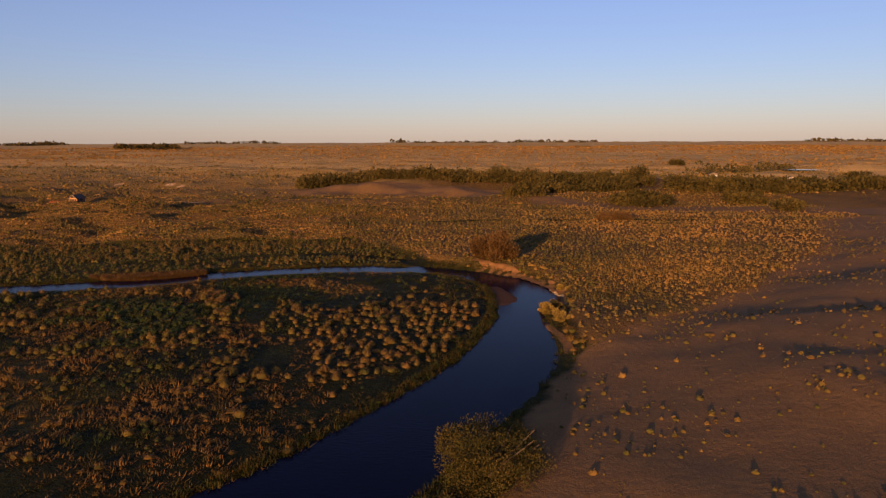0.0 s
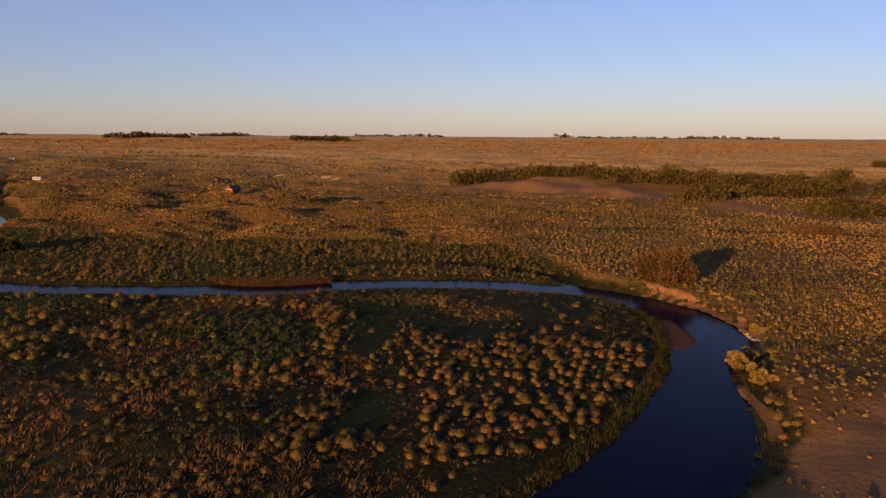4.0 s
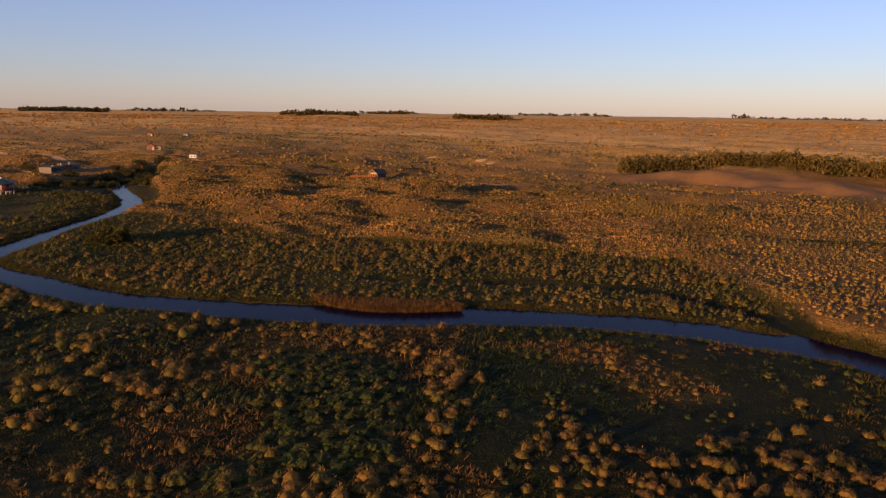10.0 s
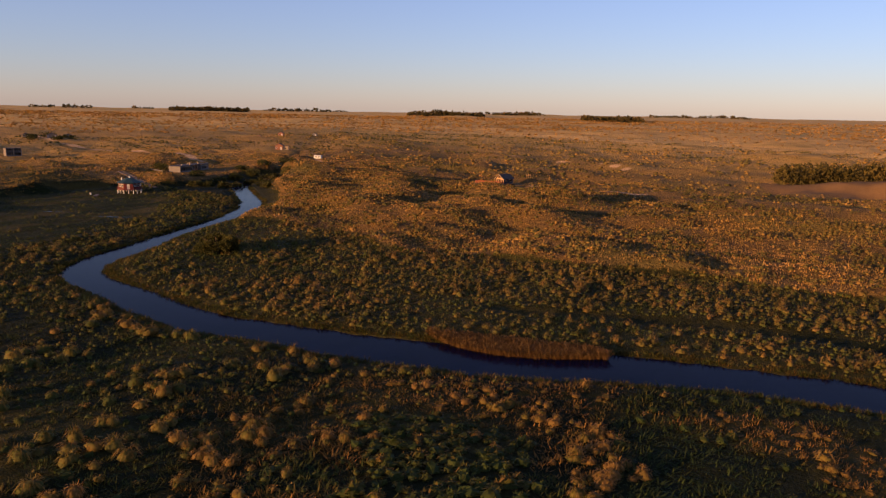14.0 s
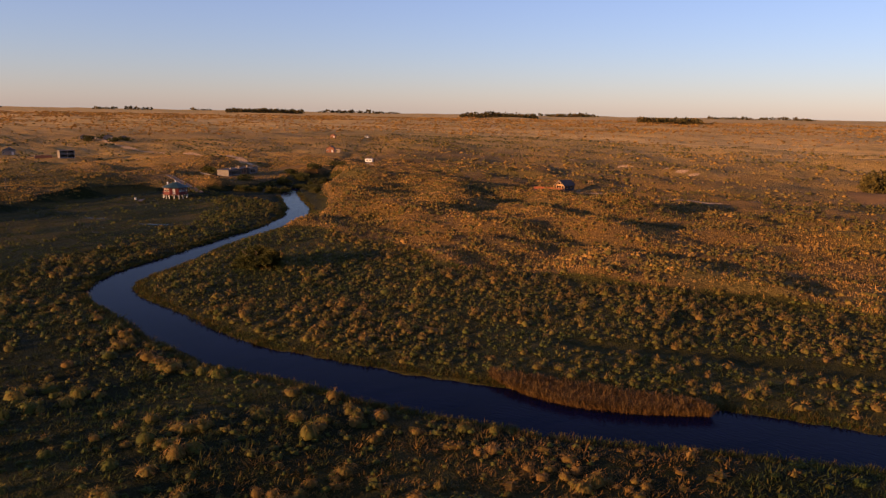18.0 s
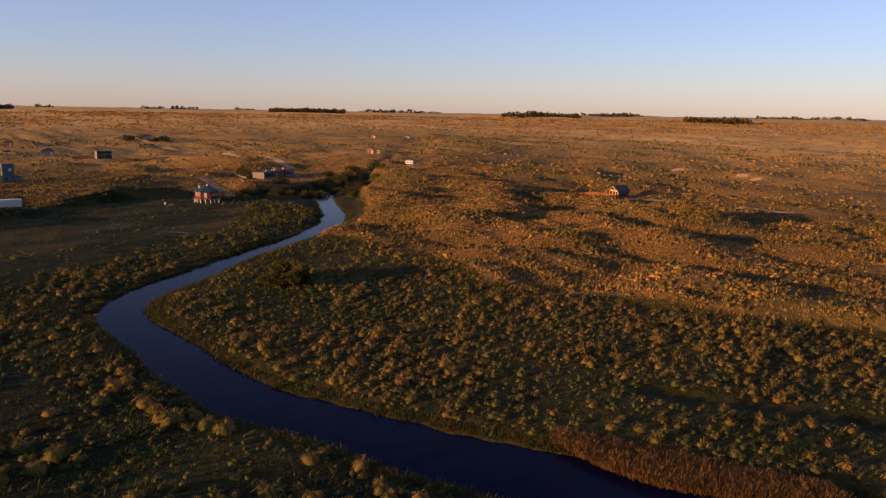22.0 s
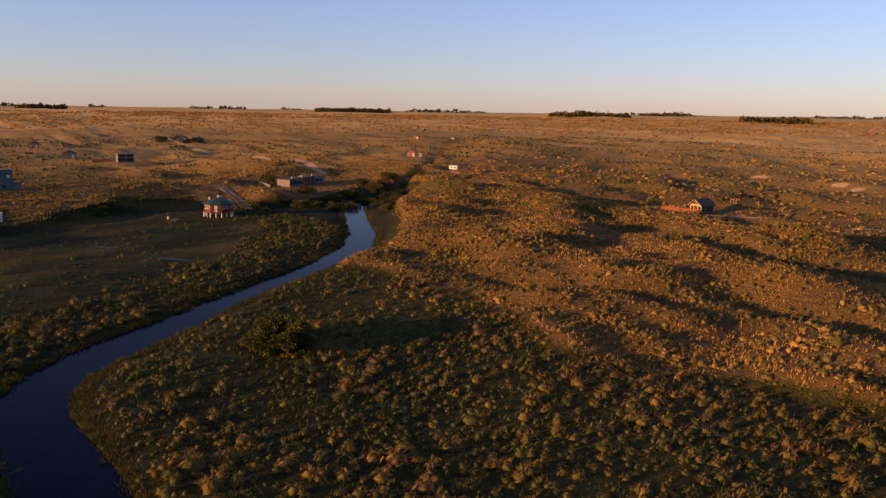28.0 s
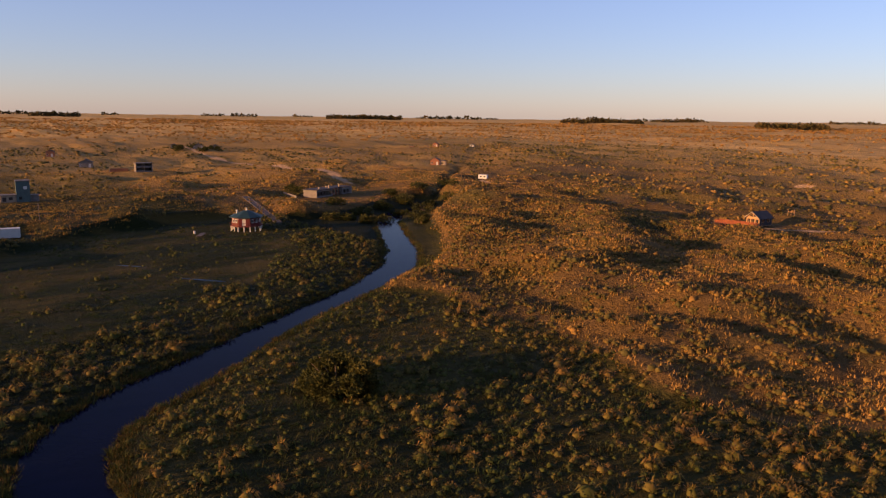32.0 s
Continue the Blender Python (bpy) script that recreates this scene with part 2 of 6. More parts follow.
# the river: x, y, half its width, from behind the start of the flight to the gully in the north-west
RIVER = [(-420, -70, 16), (-330, -40, 15), (-250, -22, 14), (-180, -18, 13), (-120, -12, 12), (-92, -5, 11), (-70, 5, 10), (-50, 15, 9), (-36, 26, 8.5), (-26, 36, 8), (-18, 46, 7.5), (-12.5, 54.5, 7), (-8.8, 62, 6.7), (-4.4, 71.4, 6.5), (-1, 79, 6.4),
         (2, 88, 6), (3.8, 97, 5.3), (4.6, 107, 4.2), (5, 113.5, 3.5), (5.3, 118, 4), (6.6, 124.5, 5.4), (6.6, 131, 5.6), (4.5, 138, 5), (1.5, 143.4, 4.6),
         (-3, 149, 4.1), (-9, 152.8, 3.6), (-16, 154.2, 3.9), (-26, 154.8, 4.1), (-35.3, 153.5, 3.9), (-44.5, 150.5, 3.8), (-53.5, 146.3, 4.6),
         (-60, 142.3, 4.6), (-69, 137, 4.6), (-76, 134.2, 4.6), (-85, 130.8, 4.3), (-93.5, 128.6, 3.7), (-105, 125, 3.8), (-116.5, 124.9, 3.5),
         (-128, 125.9, 3.2), (-137, 126.3, 3.3), (-144, 127.8, 3.2), (-148.8, 131.2, 3.1), (-152.5, 135.5, 3.3), (-155.8, 141, 3.3), (-160, 148, 2.8),
         (-166, 156.8, 2.5), (-170.7, 164.8, 2.2), (-175.5, 173.8, 2.2), (-180.5, 182.8, 2.4), (-190, 196, 3.1), (-203.5, 206.8, 2.8), (-221, 217, 2.6),
         (-239, 228, 2.8), (-249, 238, 2.4), (-255, 250, 1.6), (-259, 260, 0.8)]
# the foot of the dry land north-east of the river, then the west bank's dunes, as closed outlines
DRY_EAST = [(-268, 268), (-256, 264), (-238, 242), (-212, 222), (-190, 207), (-181, 192), (-175, 180), (-170, 186), (-155, 184), (-143, 184), (-131, 181), (-120, 177),
            (-110, 178), (-100, 185), (-90, 186), (-80, 190), (-62, 197), (-40, 197), (-26, 182), (-14, 161), (0, 152.5), (8, 145), (12, 135.5), (13, 124),
            (10.5, 112), (11.5, 98), (12, 86), (9, 73), (4, 60), (-2, 40), (-12, 20), (-40, 0), (-60, -60), (-60, -6000), (6000, -6000), (6000, 6000), (-6000, 6000)]
DRY_WEST = [(-268, 268), (-270, 258), (-262, 240), (-254, 226), (-250, 214), (-254, 204), (-262, 198), (-266, 190), (-264, 180), (-256, 160), (-240, 140),
            (-226, 118), (-215, 90), (-200, 40), (-180, -20), (-170, -6000), (-6000, -6000), (-6000, 6000)]
SAND_EAST = [(2, 40), (5, 66), (9, 84), (11, 93), (16, 98), (24, 107.5), (35, 120), (49, 136), (64, 158), (76, 179), (88, 206), (97, 232), (116, 250),
             (150, 268), (210, 285), (320, 290), (320, -40), (-20, -40)]
# mounds: x, y, height, radius along x, radius along y
MOUNDS = [(-240, 117, 3.2, 15, 8), (-268, 172, 2.0, 12, 5), (-290, 190, 2.5, 16, 9), (-262, 212, 2.0, 12, 6), (-300, 215, 2.0, 18, 8),
          (-184, 204, 2.2, 9, 4), (-170, 206, 2.2, 9, 4.5), (-160, 213, 2.4, 8, 4), (-168, 230, 2.2, 9, 5), (-196, 224, 2.0, 9, 5), (-150, 200, 1.6, 8, 4),
          (-150, 262, 2.8, 16, 5), (-128, 256, 2.6, 14, 5), (-105, 262, 2.2, 14, 5), (-92, 276, 2.2, 12, 5), (-140, 232, 1.6, 10, 5), (-120, 222, 1.5, 9, 4),
          (-60, 352, 2.5, 14, 6), (-190, 250, 2.0, 10, 5), (-176, 246, 1.8, 8, 4), (-118, 490, 3.5, 16, 8), (-142, 498, 3.5, 12, 8), (-398, 585, 5, 30, 10),
          (-215, 243, 2.6, 12, 6), (-240, 262, 2.5, 14, 7), (-330, 250, 2.4, 18, 8), (-340, 205, 3, 16, 8), (-375, 190, 2.5, 20, 8), (-90, 215, 1.4, 10, 4),
          (-70, 232, 1.3, 12, 4), (-50, 262, 1.6, 14, 5), (-30, 300, 1.6, 14, 5), (48, 100, 1.0, 16, 9), (70, 128, 1.4, 22, 10), (34, 78, 0.7, 10, 6), (95, 170, 1.4, 24, 12),
          (60, 92, 1.2, 9, 5), (-140, 221, 1.6, 7, 3), (-137, 206.5, 1.5, 8, 3), (-139, 189.5, 1.4, 6, 3), (-116, 187, 1.2, 7, 3), (-123, 196, 1.2, 7, 3), (-110, 205, 1.3, 8, 3), (-156, 207, 1.0, 6, 3)]
# low ridges: a line, height, half width
RIDGES = [([(-158, 256), (-147, 252.5), (-138, 248.5), (-128, 243)], 1.3, 2.2), ([(-330, 128), (-290, 126), (-262, 124)], 1.2, 7.0), ([(-60, 350), (-20, 345)], 1.5, 5.0)]
# level ground where a building stands: x, y, radius, height
PADS = [(-169, 288, 8, 2.3), (-173, 281.5, 7, 2.3), (-283, 239, 15, 2.3), (-366, 350, 8, 3.2), (-290, 310, 5, 3.4), (-402, 220, 8, 2.6), (-317, 158, 8, 2.2), (-244, 191, 7, 0.4), (-257, 143, 6.5, 1.3)]
TRACKS = [([(-600, 310), (-540, 296), (-493, 286), (-458, 284.5), (-427, 285), (-394, 284), (-360, 281), (-334, 273.5), (-305, 259)], 1.9), ([(-240, 402), (-231, 400), (-218, 398), (-204, 394), (-190, 389), (-180, 382), (-160, 372)], 1.1),
          ([(-168, 284), (-150, 290), (-120, 296)], 1.3), ([(-290, 306), (-276, 300), (-255, 312)], 1.0)]

DITCHES = [([(-20, 227), (8, 233), (42, 236), (62, 238)]), ([(40, 248), (58, 246), (78, 242)]), ([(44, 226), (62, 226), (84, 222)])]
OXBOW = [(-78, 156), (-64, 163), (-52, 168.5), (-40, 171.5), (-28, 169), (-19, 164.5), (-13.5, 157)]
# green hollows with wet meadow
HOLLOWS = [([(-65, 212), (-38, 222), (-12, 231), (16, 234), (42, 237), (70, 239)], 1.6), ([(-150, 240), (-128, 236), (-104, 240)], 4.0), ([(-60, 300), (-84, 318)], 6.0), ([(-180, 260), (-205, 250)], 5.0), ([(-470, 288), (-488, 297), (-529, 326), (-589, 370), (-650, 425), (-664, 454)], 3.0)]


def along(x, y, line, widths=None):
    """The distance to a polyline, less its half width there."""
    best = np.full(x.shape, 1e9)
    for k in range(len(line) - 1):
        (ax, ay), (bx, by) = line[k][:2], line[k + 1][:2]
        dx, dy = bx - ax, by - ay
        s = np.clip(((x - ax) * dx + (y - ay) * dy) / (dx * dx + dy * dy), 0, 1)
        d = np.hypot(x - ax - s * dx, y - ay - s * dy)
        if widths:
            d = d - (widths[k] + s * (widths[k + 1] - widths[k]))
        best = np.minimum(best, d)
    return best


def inside(x, y, ring):
    """The distance to a closed outline, positive inside it."""
    odd = np.zeros(x.shape, bool)
    for (ax, ay), (bx, by) in zip(ring, ring[1:] + ring[:1]):
        if ay != by:
            odd ^= ((ay > y) != (by > y)) & (x < (bx - ax) * (y - ay) / (by - ay) + ax)
    d = along(x, y, ring + ring[:1])
    return np.where(odd, d, -d)


def land(x, y):
    """Height of the ground and what covers it: height, bank distance, dry, sand, track, far."""
    x, y = np.asarray(x, float), np.asarray(y, float)
    wob = (vnoise(x, y, 9, 1) - 0.5) * 2.2 + (vnoise(x, y, 3.1, 2) - 0.5) * 1.0
    bank = along(x, y, RIVER, [r[2] for r in RIVER]) + 0.35 * wob
    east = inside(x, y, DRY_EAST) + wob
    west = inside(x, y, DRY_WEST) + 1.4 * wob
    d_dry = np.maximum(east, west)
    dry = step(d_dry, -1.0, 3.0)
    d_sand = inside(x, y, SAND_EAST) + 1.5 * wob
    sand = step(d_sand, -3, 3)
    r = np.hypot(x + 80, y - 160)
    far = np.maximum(step(r, 360, 1000), step(y + 0.3 * x, 390, 560))
    marsh_z = 0.45 + 0.5 * (vnoise(x, y, 14, 3) - 0.35) + 0.35 * (vnoise(x, y, 4, 4) - 0.5)
    rough = 1 - 0.25 * far
    dunes = 3.4 * (vnoise(x * 0.75, y * 1.25, 34, 5) - 0.42) + (2.4 + 1.0 * step(x, -240, -215) * (1 - step(x, -70, -40))) * (vnoise(x * 0.7, y * 1.3, 13, 6) - 0.5) + 1.3 * (vnoise(x * 0.85, y * 1.15, 5.5, 7) - 0.5)
    flat = step(x, -50, -5) * (1 - step(y, 260, 330)) * (1 - sand)
    dunes = dunes * (1 - 0.72 * flat) * (1 - 0.6 * sand) * rough * (1 - 0.55 * (1 - step(x, -262, -240)) * (1 - step(y, 215, 240)))
    dry_z = 2.3 + dunes - 0.4 * flat + 0.6 * step(y, 260, 420) * (1 - far) + far * (5.0 * (vnoise(x * 0.6, y, 90, 12) - 0.5) + 4.0 * (vnoise(x * 0.45, y * 1.2, 45, 13) - 0.5)) + 4.5 * step(r, 2300, 3900)
    for mx, my, h, rx, ry in MOUNDS:
        lean = (vnoise(x, y, 11, 8) - 0.5) * 7
        dry_z = dry_z + h * np.exp(-(((x - mx + lean) / rx) ** 2 + ((y - my + 0.5 * lean) / ry) ** 2)) * (dry if my < 140 else 1)
    for line, h, w in RIDGES:
        dry_z = dry_z + h * np.exp(-(along(x, y, line) / w) ** 2)
    # the sand hill east of the first bend, and the ridge under the thicket
    dry_z = dry_z + sand * (2.2 * step(d_sand, 4, 50) + 2.0 * step(d_sand, 40, 110)) - 1.0 * sand * (1 - step(d_sand, 0, 18))
    ridge = np.exp(-((y - 372 - 0.12 * (x + 40) - 10 * (vnoise(x, y, 60, 9) - 0.5)) / 20) ** 2) * step(x, -112, -70) * (1 - step(x, 60, 120))
    ridge2 = np.exp(-((y - 312 - 0.25 * (x - 40)) / 14) ** 2) * step(x, -8, 20) * (1 - step(x, 240, 320))
    dry_z = dry_z + 3.0 * ridge + 2.4 * ridge2
    z = marsh_z * (1 - dry) + dry_z * dry
    for px, py, pr, pz in PADS:
        k = 1 - step(np.hypot(x - px, y - py), pr, pr * 1.9)
        z = z * (1 - k) + pz * k
    ax, ay, bx, by = -286.0, 210.4, -243.0, 199.4   # a graded way down to the stilt house
    s = np.clip(((x - ax) * (bx - ax) + (y - ay) * (by - ay)) / ((bx - ax) ** 2 + (by - ay) ** 2), 0, 1)
    k = 1 - step(np.hypot(x - ax - s * (bx - ax), y - ay - s * (by - ay)), 2.2, 7.0)
    z = z * (1 - k) + (3.2 - 2.2 * s) * k
    foot = step(bank, 0.0, 1.6 + 2.2 * (1 - dry))
    z = np.where(bank > 0, 0.06 + (z - 0.06) * foot, np.maximum(-1.8, 0.06 + 0.5 * bank))
    z = z - 0.55 * np.exp(-(along(x, y, OXBOW) / 2.2) ** 2)   # an old arm of the river, silted up
    for line in DITCHES:
        z = z - 1.3 * np.exp(-(along(x, y, line) / 1.1) ** 2) * (sand < 0.5)
    face = 1 - step(along(x, y, [(-84, 354), (-48, 348), (-16, 341), (8, 334)]), 13, 20)
    sand2 = 1 - step(along(x, y, [(24, 296), (50, 284), (80, 276), (106, 268), (150, 268), (190, 280)]), 7, 14)
    shore = (1 - step(np.abs(bank - 0.55), 0.5, 1.1)) * step(x, -6, 0) * step(y, 118, 124) * step(east, -9, -5)
    sand = np.maximum.reduce([sand, face * 0.95, sand2 * 0.9, shore * 0.9])
    track = np.zeros_like(x)
    for line, w in TRACKS:
        track = np.maximum(track, 1 - step(along(x, y, line), w * 0.5, w * 1.4))
    far = np.maximum(far, 0.75 * step(y + 0.3 * x, 215, 520) * (1 - step(x, -60, -20)) + 0.5 * step(y, 400, 520) * step(x, -60, -20))
    far = np.maximum(far, 0.45 * step(-x, 285, 400) * dry)
    return z, bank, dry, sand, track, far


def height(x, y):
    return float(land(np.array([x]), np.array([y]))[0][0])


def top(x, y):
    """The ground's height in metres at a place given in metres."""
    return height(x / UNIT, y / UNIT) * UNIT


def spaced(low, high, fine, grow, end_low, end_high):
    inner = list(np.arange(low, high + fine, fine))
    for sign, end in ((1, end_high), (-1, end_low)):
        s, at, out = fine, inner[-1] if sign > 0 else inner[0], []
        while sign * (end - at) > 0:
            s *= grow
            at += sign * s
            out.append(at)
        inner = inner + out if sign > 0 else out[::-1] + inner
    return np.array(inner)


def mesh_from(name, verts, faces, attrs=(), material=None, smooth=False):
    """A mesh from arrays: verts (n, 3), faces (m, 3 or 4), point attributes as (name, values)."""
    me = bpy.data.meshes.new(name)
    n, m, k = len(verts), len(faces), faces.shape[1]
    me.vertices.add(n)
    me.vertices.foreach_set("co", np.ascontiguousarray(verts, np.float32).ravel())
    me.loops.add(m * k)
    me.loops.foreach_set("vertex_index", np.ascontiguousarray(faces, np.int32).ravel())
    me.polygons.add(m)
    me.polygons.foreach_set("loop_start", np.arange(0, m * k, k, dtype=np.int32))
    me.polygons.foreach_set("loop_total", np.full(m, k, np.int32))
    me.polygons.foreach_set("use_smooth", np.full(m, smooth))
    for key, values in attrs:
        a = me.attributes.new(key, "FLOAT", "POINT")
        a.data.foreach_set("value", np.ascontiguousarray(values, np.float32))
    if material:
        me.materials.append(material)
    me.update(calc_edges=True)
    return me


gx = spaced(-320, 110, 1.6, 1.04, -4600, 4600)
gy = spaced(40, 320, 1.6, 1.03, -1500, 4600)
GX, GY = np.meshgrid(gx, gy)
gz, gbank, gdry, gsand, gtrack, gfar = land(GX.ravel(), GY.ravel())
nx, ny = len(gx), len(gy)


def meadows(x, y):
    """Where the ground is wet sedge meadow: the flat inside the western bend, and the hollows."""
    wet = step(-x, 150, 172) * step(-np.abs(y - 160) / 45 + 0.35 * (vnoise(x, y, 15, 17) - 0.5), -1, -0.7) * step(y, 100, 112) * step(along(x, y, RIVER, [r[2] for r in RIVER]) + 10 * (vnoise(x, y, 12, 28) - 0.5), 12, 22)
    for line, w in HOLLOWS:
        wet = np.maximum(wet, 0.85 * (1 - step(along(x, y, line), w * 0.6, w * 1.5)))
    return wet


# what grows where in the southern marsh
MARSH_PARTS = {
    "core": [(-36, 109), (-38, 123), (-33, 122), (-30, 116), (-22, 110), (-18, 124), (-8, 123), (0, 117), (-1, 102), (-8, 86), (-15, 80), (-20, 79), (-25, 94), (-30, 104)],
    "hollow": [(-46, 131), (-41, 135), (-28, 124), (-23, 124), (-22, 117), (-29, 119), (-34, 122), (-39, 124), (-33, 106), (-36, 105), (-43, 124)],
    "pit": [(-30, 88), (-29, 92), (-25, 95), (-23, 91), (-20, 82), (-24, 82), (-28, 84)],
    "rust": [(-66, 78), (-58, 84), (-50, 90), (-39, 93), (-36, 99), (-28, 100), (-26, 96), (-31, 90), (-31, 86), (-32, 82), (-28, 70), (-40, 55), (-60, 60)],
    "lush": [(-67, 118), (-52, 123), (-40, 103), (-43, 98), (-47, 92), (-52, 93), (-55, 102)],
    "gold": [(-46, 134), (-41, 140), (-34, 141), (-22, 137), (-20, 130), (-25, 126), (-33, 130), (-40, 133)]}
ARCS = [[(-62, 127), (-50, 126), (-42, 117), (-39, 107), (-38, 100), (-41, 94), (-47, 96)], [(-59, 89), (-53, 90), (-51, 93)], [(-32, 81), (-31, 85), (-30, 88)], [(-31, 80), (-27, 82), (-23, 82)]]


def marsh_part(name, x, y):
    return step(inside(x, y, MARSH_PARTS[name]) + 4.5 * (vnoise(x, y, 7, 33) - 0.5) + 2.5 * (vnoise(x, y, 2.5, 83) - 0.5), -0.8, 1.2)


def marsh_low(x, y):
    return np.maximum(marsh_part("hollow", x, y), marsh_part("pit", x, y))


# dark meadow colour also patched over the eastern flat, for dark gaps between clumps
gmeadow = np.maximum(meadows(GX.ravel(), GY.ravel()), 0.30 * step(GX.ravel(), -55, -25) * (1 - step(GY.ravel(), 275, 310)) * step(GY.ravel(), 150, 165) * (1 - gsand))
gmeadow = np.maximum(gmeadow, 0.35 * step(GX.ravel(), 2, 12) * (1 - step(GY.ravel(), 275, 310)) * step(GY.ravel(), 90, 100) * (1 - gsand))
MARSH_SOUTH = [(p[0], p[1]) for p in RIVER] + [(-420, 260)]
gmeadow = np.maximum(gmeadow, 0.12 * step(-GX.ravel(), 68, 96) * step(inside(GX.ravel(), GY.ravel(), MARSH_SOUTH), 0, 4) * (1 - gdry))
gsedge = step(along(GX.ravel(), GY.ravel(), OXBOW), 1.6, 3.4) * step(-inside(GX.ravel(), GY.ravel(), MARSH_SOUTH), 0, 4) * (0.45 + 0.55 * step(vnoise(GX.ravel(), GY.ravel(), 18, 29), 0.3, 0.6))
gsedge = np.maximum(gsedge, step(-GX.ravel(), 36, 44) * step(GX.ravel(), -110, -90) * step(vnoise(GX.ravel(), GY.ravel(), 12, 30), 0.35, 0.7) * 0.8)
gsedge = np.maximum(gsedge * (1 - marsh_low(GX.ravel(), GY.ravel())), 0.9 * marsh_part("gold", GX.ravel(), GY.ravel()))
idx = np.arange(nx * ny).reshape(ny, nx)
quads = np.stack([idx[:-1, :-1], idx[:-1, 1:], idx[1:, 1:], idx[1:, :-1]], -1).reshape(-1, 4)
ground = new("ground", mesh_from("ground", np.stack([GX.ravel(), GY.ravel(), gz], 1) * UNIT, quads,
                                 (("dry", gdry), ("sedge", gsedge), ("meadow", gmeadow), ("sand", gsand), ("track", gtrack), ("far", gfar), ("rows", 1 - step(np.hypot(GX.ravel() + 80, GY.ravel() - 160), 800, 1700))), GROUND, True))
tagged(ground, "grassy steppe and marsh with low sand dunes", "ground", kind="structure")


def ribbon(name, line, extra, z, material):
    """A strip of water that follows a line of x, y, half width."""
    p = np.array(line, float)
    d = np.gradient(p[:, :2], axis=0)
    d /= np.linalg.norm(d, axis=1)[:, None]
    side = np.stack([-d[:, 1], d[:, 0]], 1) * (p[:, 2:3] + extra)
    v = np.concatenate([p[:, :2] + side, p[:, :2] - side])
    n = len(p)
    f = np.array([(i, i + n, i + n + 1, i + 1) for i in range(n - 1)])
    return new(name, mesh_from(name, np.column_stack([v, np.full(2 * n, z)]) * UNIT, f, (), material))


tagged(ribbon("river_water", RIVER, 1.2, 0.0, WATER), "calm dark blue river winding through the marsh", "river", kind="structure")


# the bare clay bar that runs out from the western bank into the bend
BAR = [(-0.6, 121.0), (3.0, 122.0), (5.4, 125.4), (4.9, 129.8), (3.5, 134.0), (1.6, 138.4), (-0.4, 137.5), (-0.8, 128)]
bx, by = np.meshgrid(np.linspace(-2, 7, 40), np.linspace(119.5, 140, 80))
bd = inside(bx.ravel(), by.ravel(), BAR) + 0.5 * (vnoise(bx.ravel(), by.ravel(), 1.6, 18) - 0.5)
bz = -0.12 + 0.20 * step(bd, -0.8, 1.4) + 0.03 * vnoise(bx.ravel(), by.ravel(), 0.9, 19)
bi = np.arange(40 * 80).reshape(80, 40)
CLAY = plain("wet_brown_clay", (0.085, 0.040, 0.021), 0.95, 0.05, 0.35, 1.2)
bar = new("sand_bar", mesh_from("sand_bar", np.stack([bx.ravel(), by.ravel(), bz], 1) * UNIT, np.stack([bi[:-1, :-1], bi[:-1, 1:], bi[1:, 1:], bi[1:, :-1]], -1).reshape(-1, 4), (), CLAY, True))
tagged(bar, "low bare brown clay bar in the river bend", "sand bar", kind="structure")


def beach(line, wide):
    """A bare strip of sand that slopes from the turf down into the water along a line."""
    p = np.array(line, float)
    s = np.concatenate([[0], np.cumsum(np.hypot(*np.diff(p, axis=0).T))])
    n, m = int(s[-1] / 0.35), 12
    t = np.linspace(0, s[-1], n)
    cx, cy = np.interp(t, s, p[:, 0]), np.interp(t, s, p[:, 1])
    for _ in range(6):   # round the corners
        cx[1:-1], cy[1:-1] = (cx[:-2] + 2 * cx[1:-1] + cx[2:]) / 4, (cy[:-2] + 2 * cy[1:-1] + cy[2:]) / 4
    dx, dy = np.gradient(cx), np.gradient(cy)
    ln = np.hypot(dx, dy)
    ends = np.minimum(1, np.minimum(t, t[-1] - t) / 2.5)
    o = np.linspace(-1, 1, m)
    width = wide * (0.55 + 0.45 * ends) * (0.8 + 0.4 * vnoise(t, 0 * t, 2.5, 76))
    x, y = cx[:, None] - dy[:, None] / ln[:, None] * o * width[:, None], cy[:, None] + dx[:, None] / ln[:, None] * o * width[:, None]
    z = land(x.ravel(), y.ravel())[0] + 0.10 - 0.22 * (1 - np.repeat(ends, m)) + 0.05 * vnoise(x.ravel(), y.ravel(), 0.7, 77)
    i = np.arange(n * m).reshape(n, m)
    ob = new("beach", mesh_from("beach", np.stack([x.ravel(), y.ravel(), z], 1) * UNIT, np.stack([i[:-1, :-1], i[:-1, 1:], i[1:, 1:], i[1:, :-1]], -1).reshape(-1, 4), (), BEACH, True))
    return tagged(ob, "bare orange sand on the eroded outer bank", "beach", kind="structure")


BEACH = plain("orange_bank_sand", (0.215, 0.105, 0.040), 0.95, 0.1, 0.5, 2.5)
beach([(-4.5, 158.6), (0.2, 153.2), (4.1, 149.8), (7.6, 145.2), (10.6, 139.2), (12.4, 134), (13, 130.5)], 1.0)
beach([(8.4, 110.5), (9.5, 105.8), (10.6, 101.4), (10.9, 97.5), (10.6, 93)], 0.7)


# ---- plants that cover the ground ----
rng = np.random.default_rng(7)


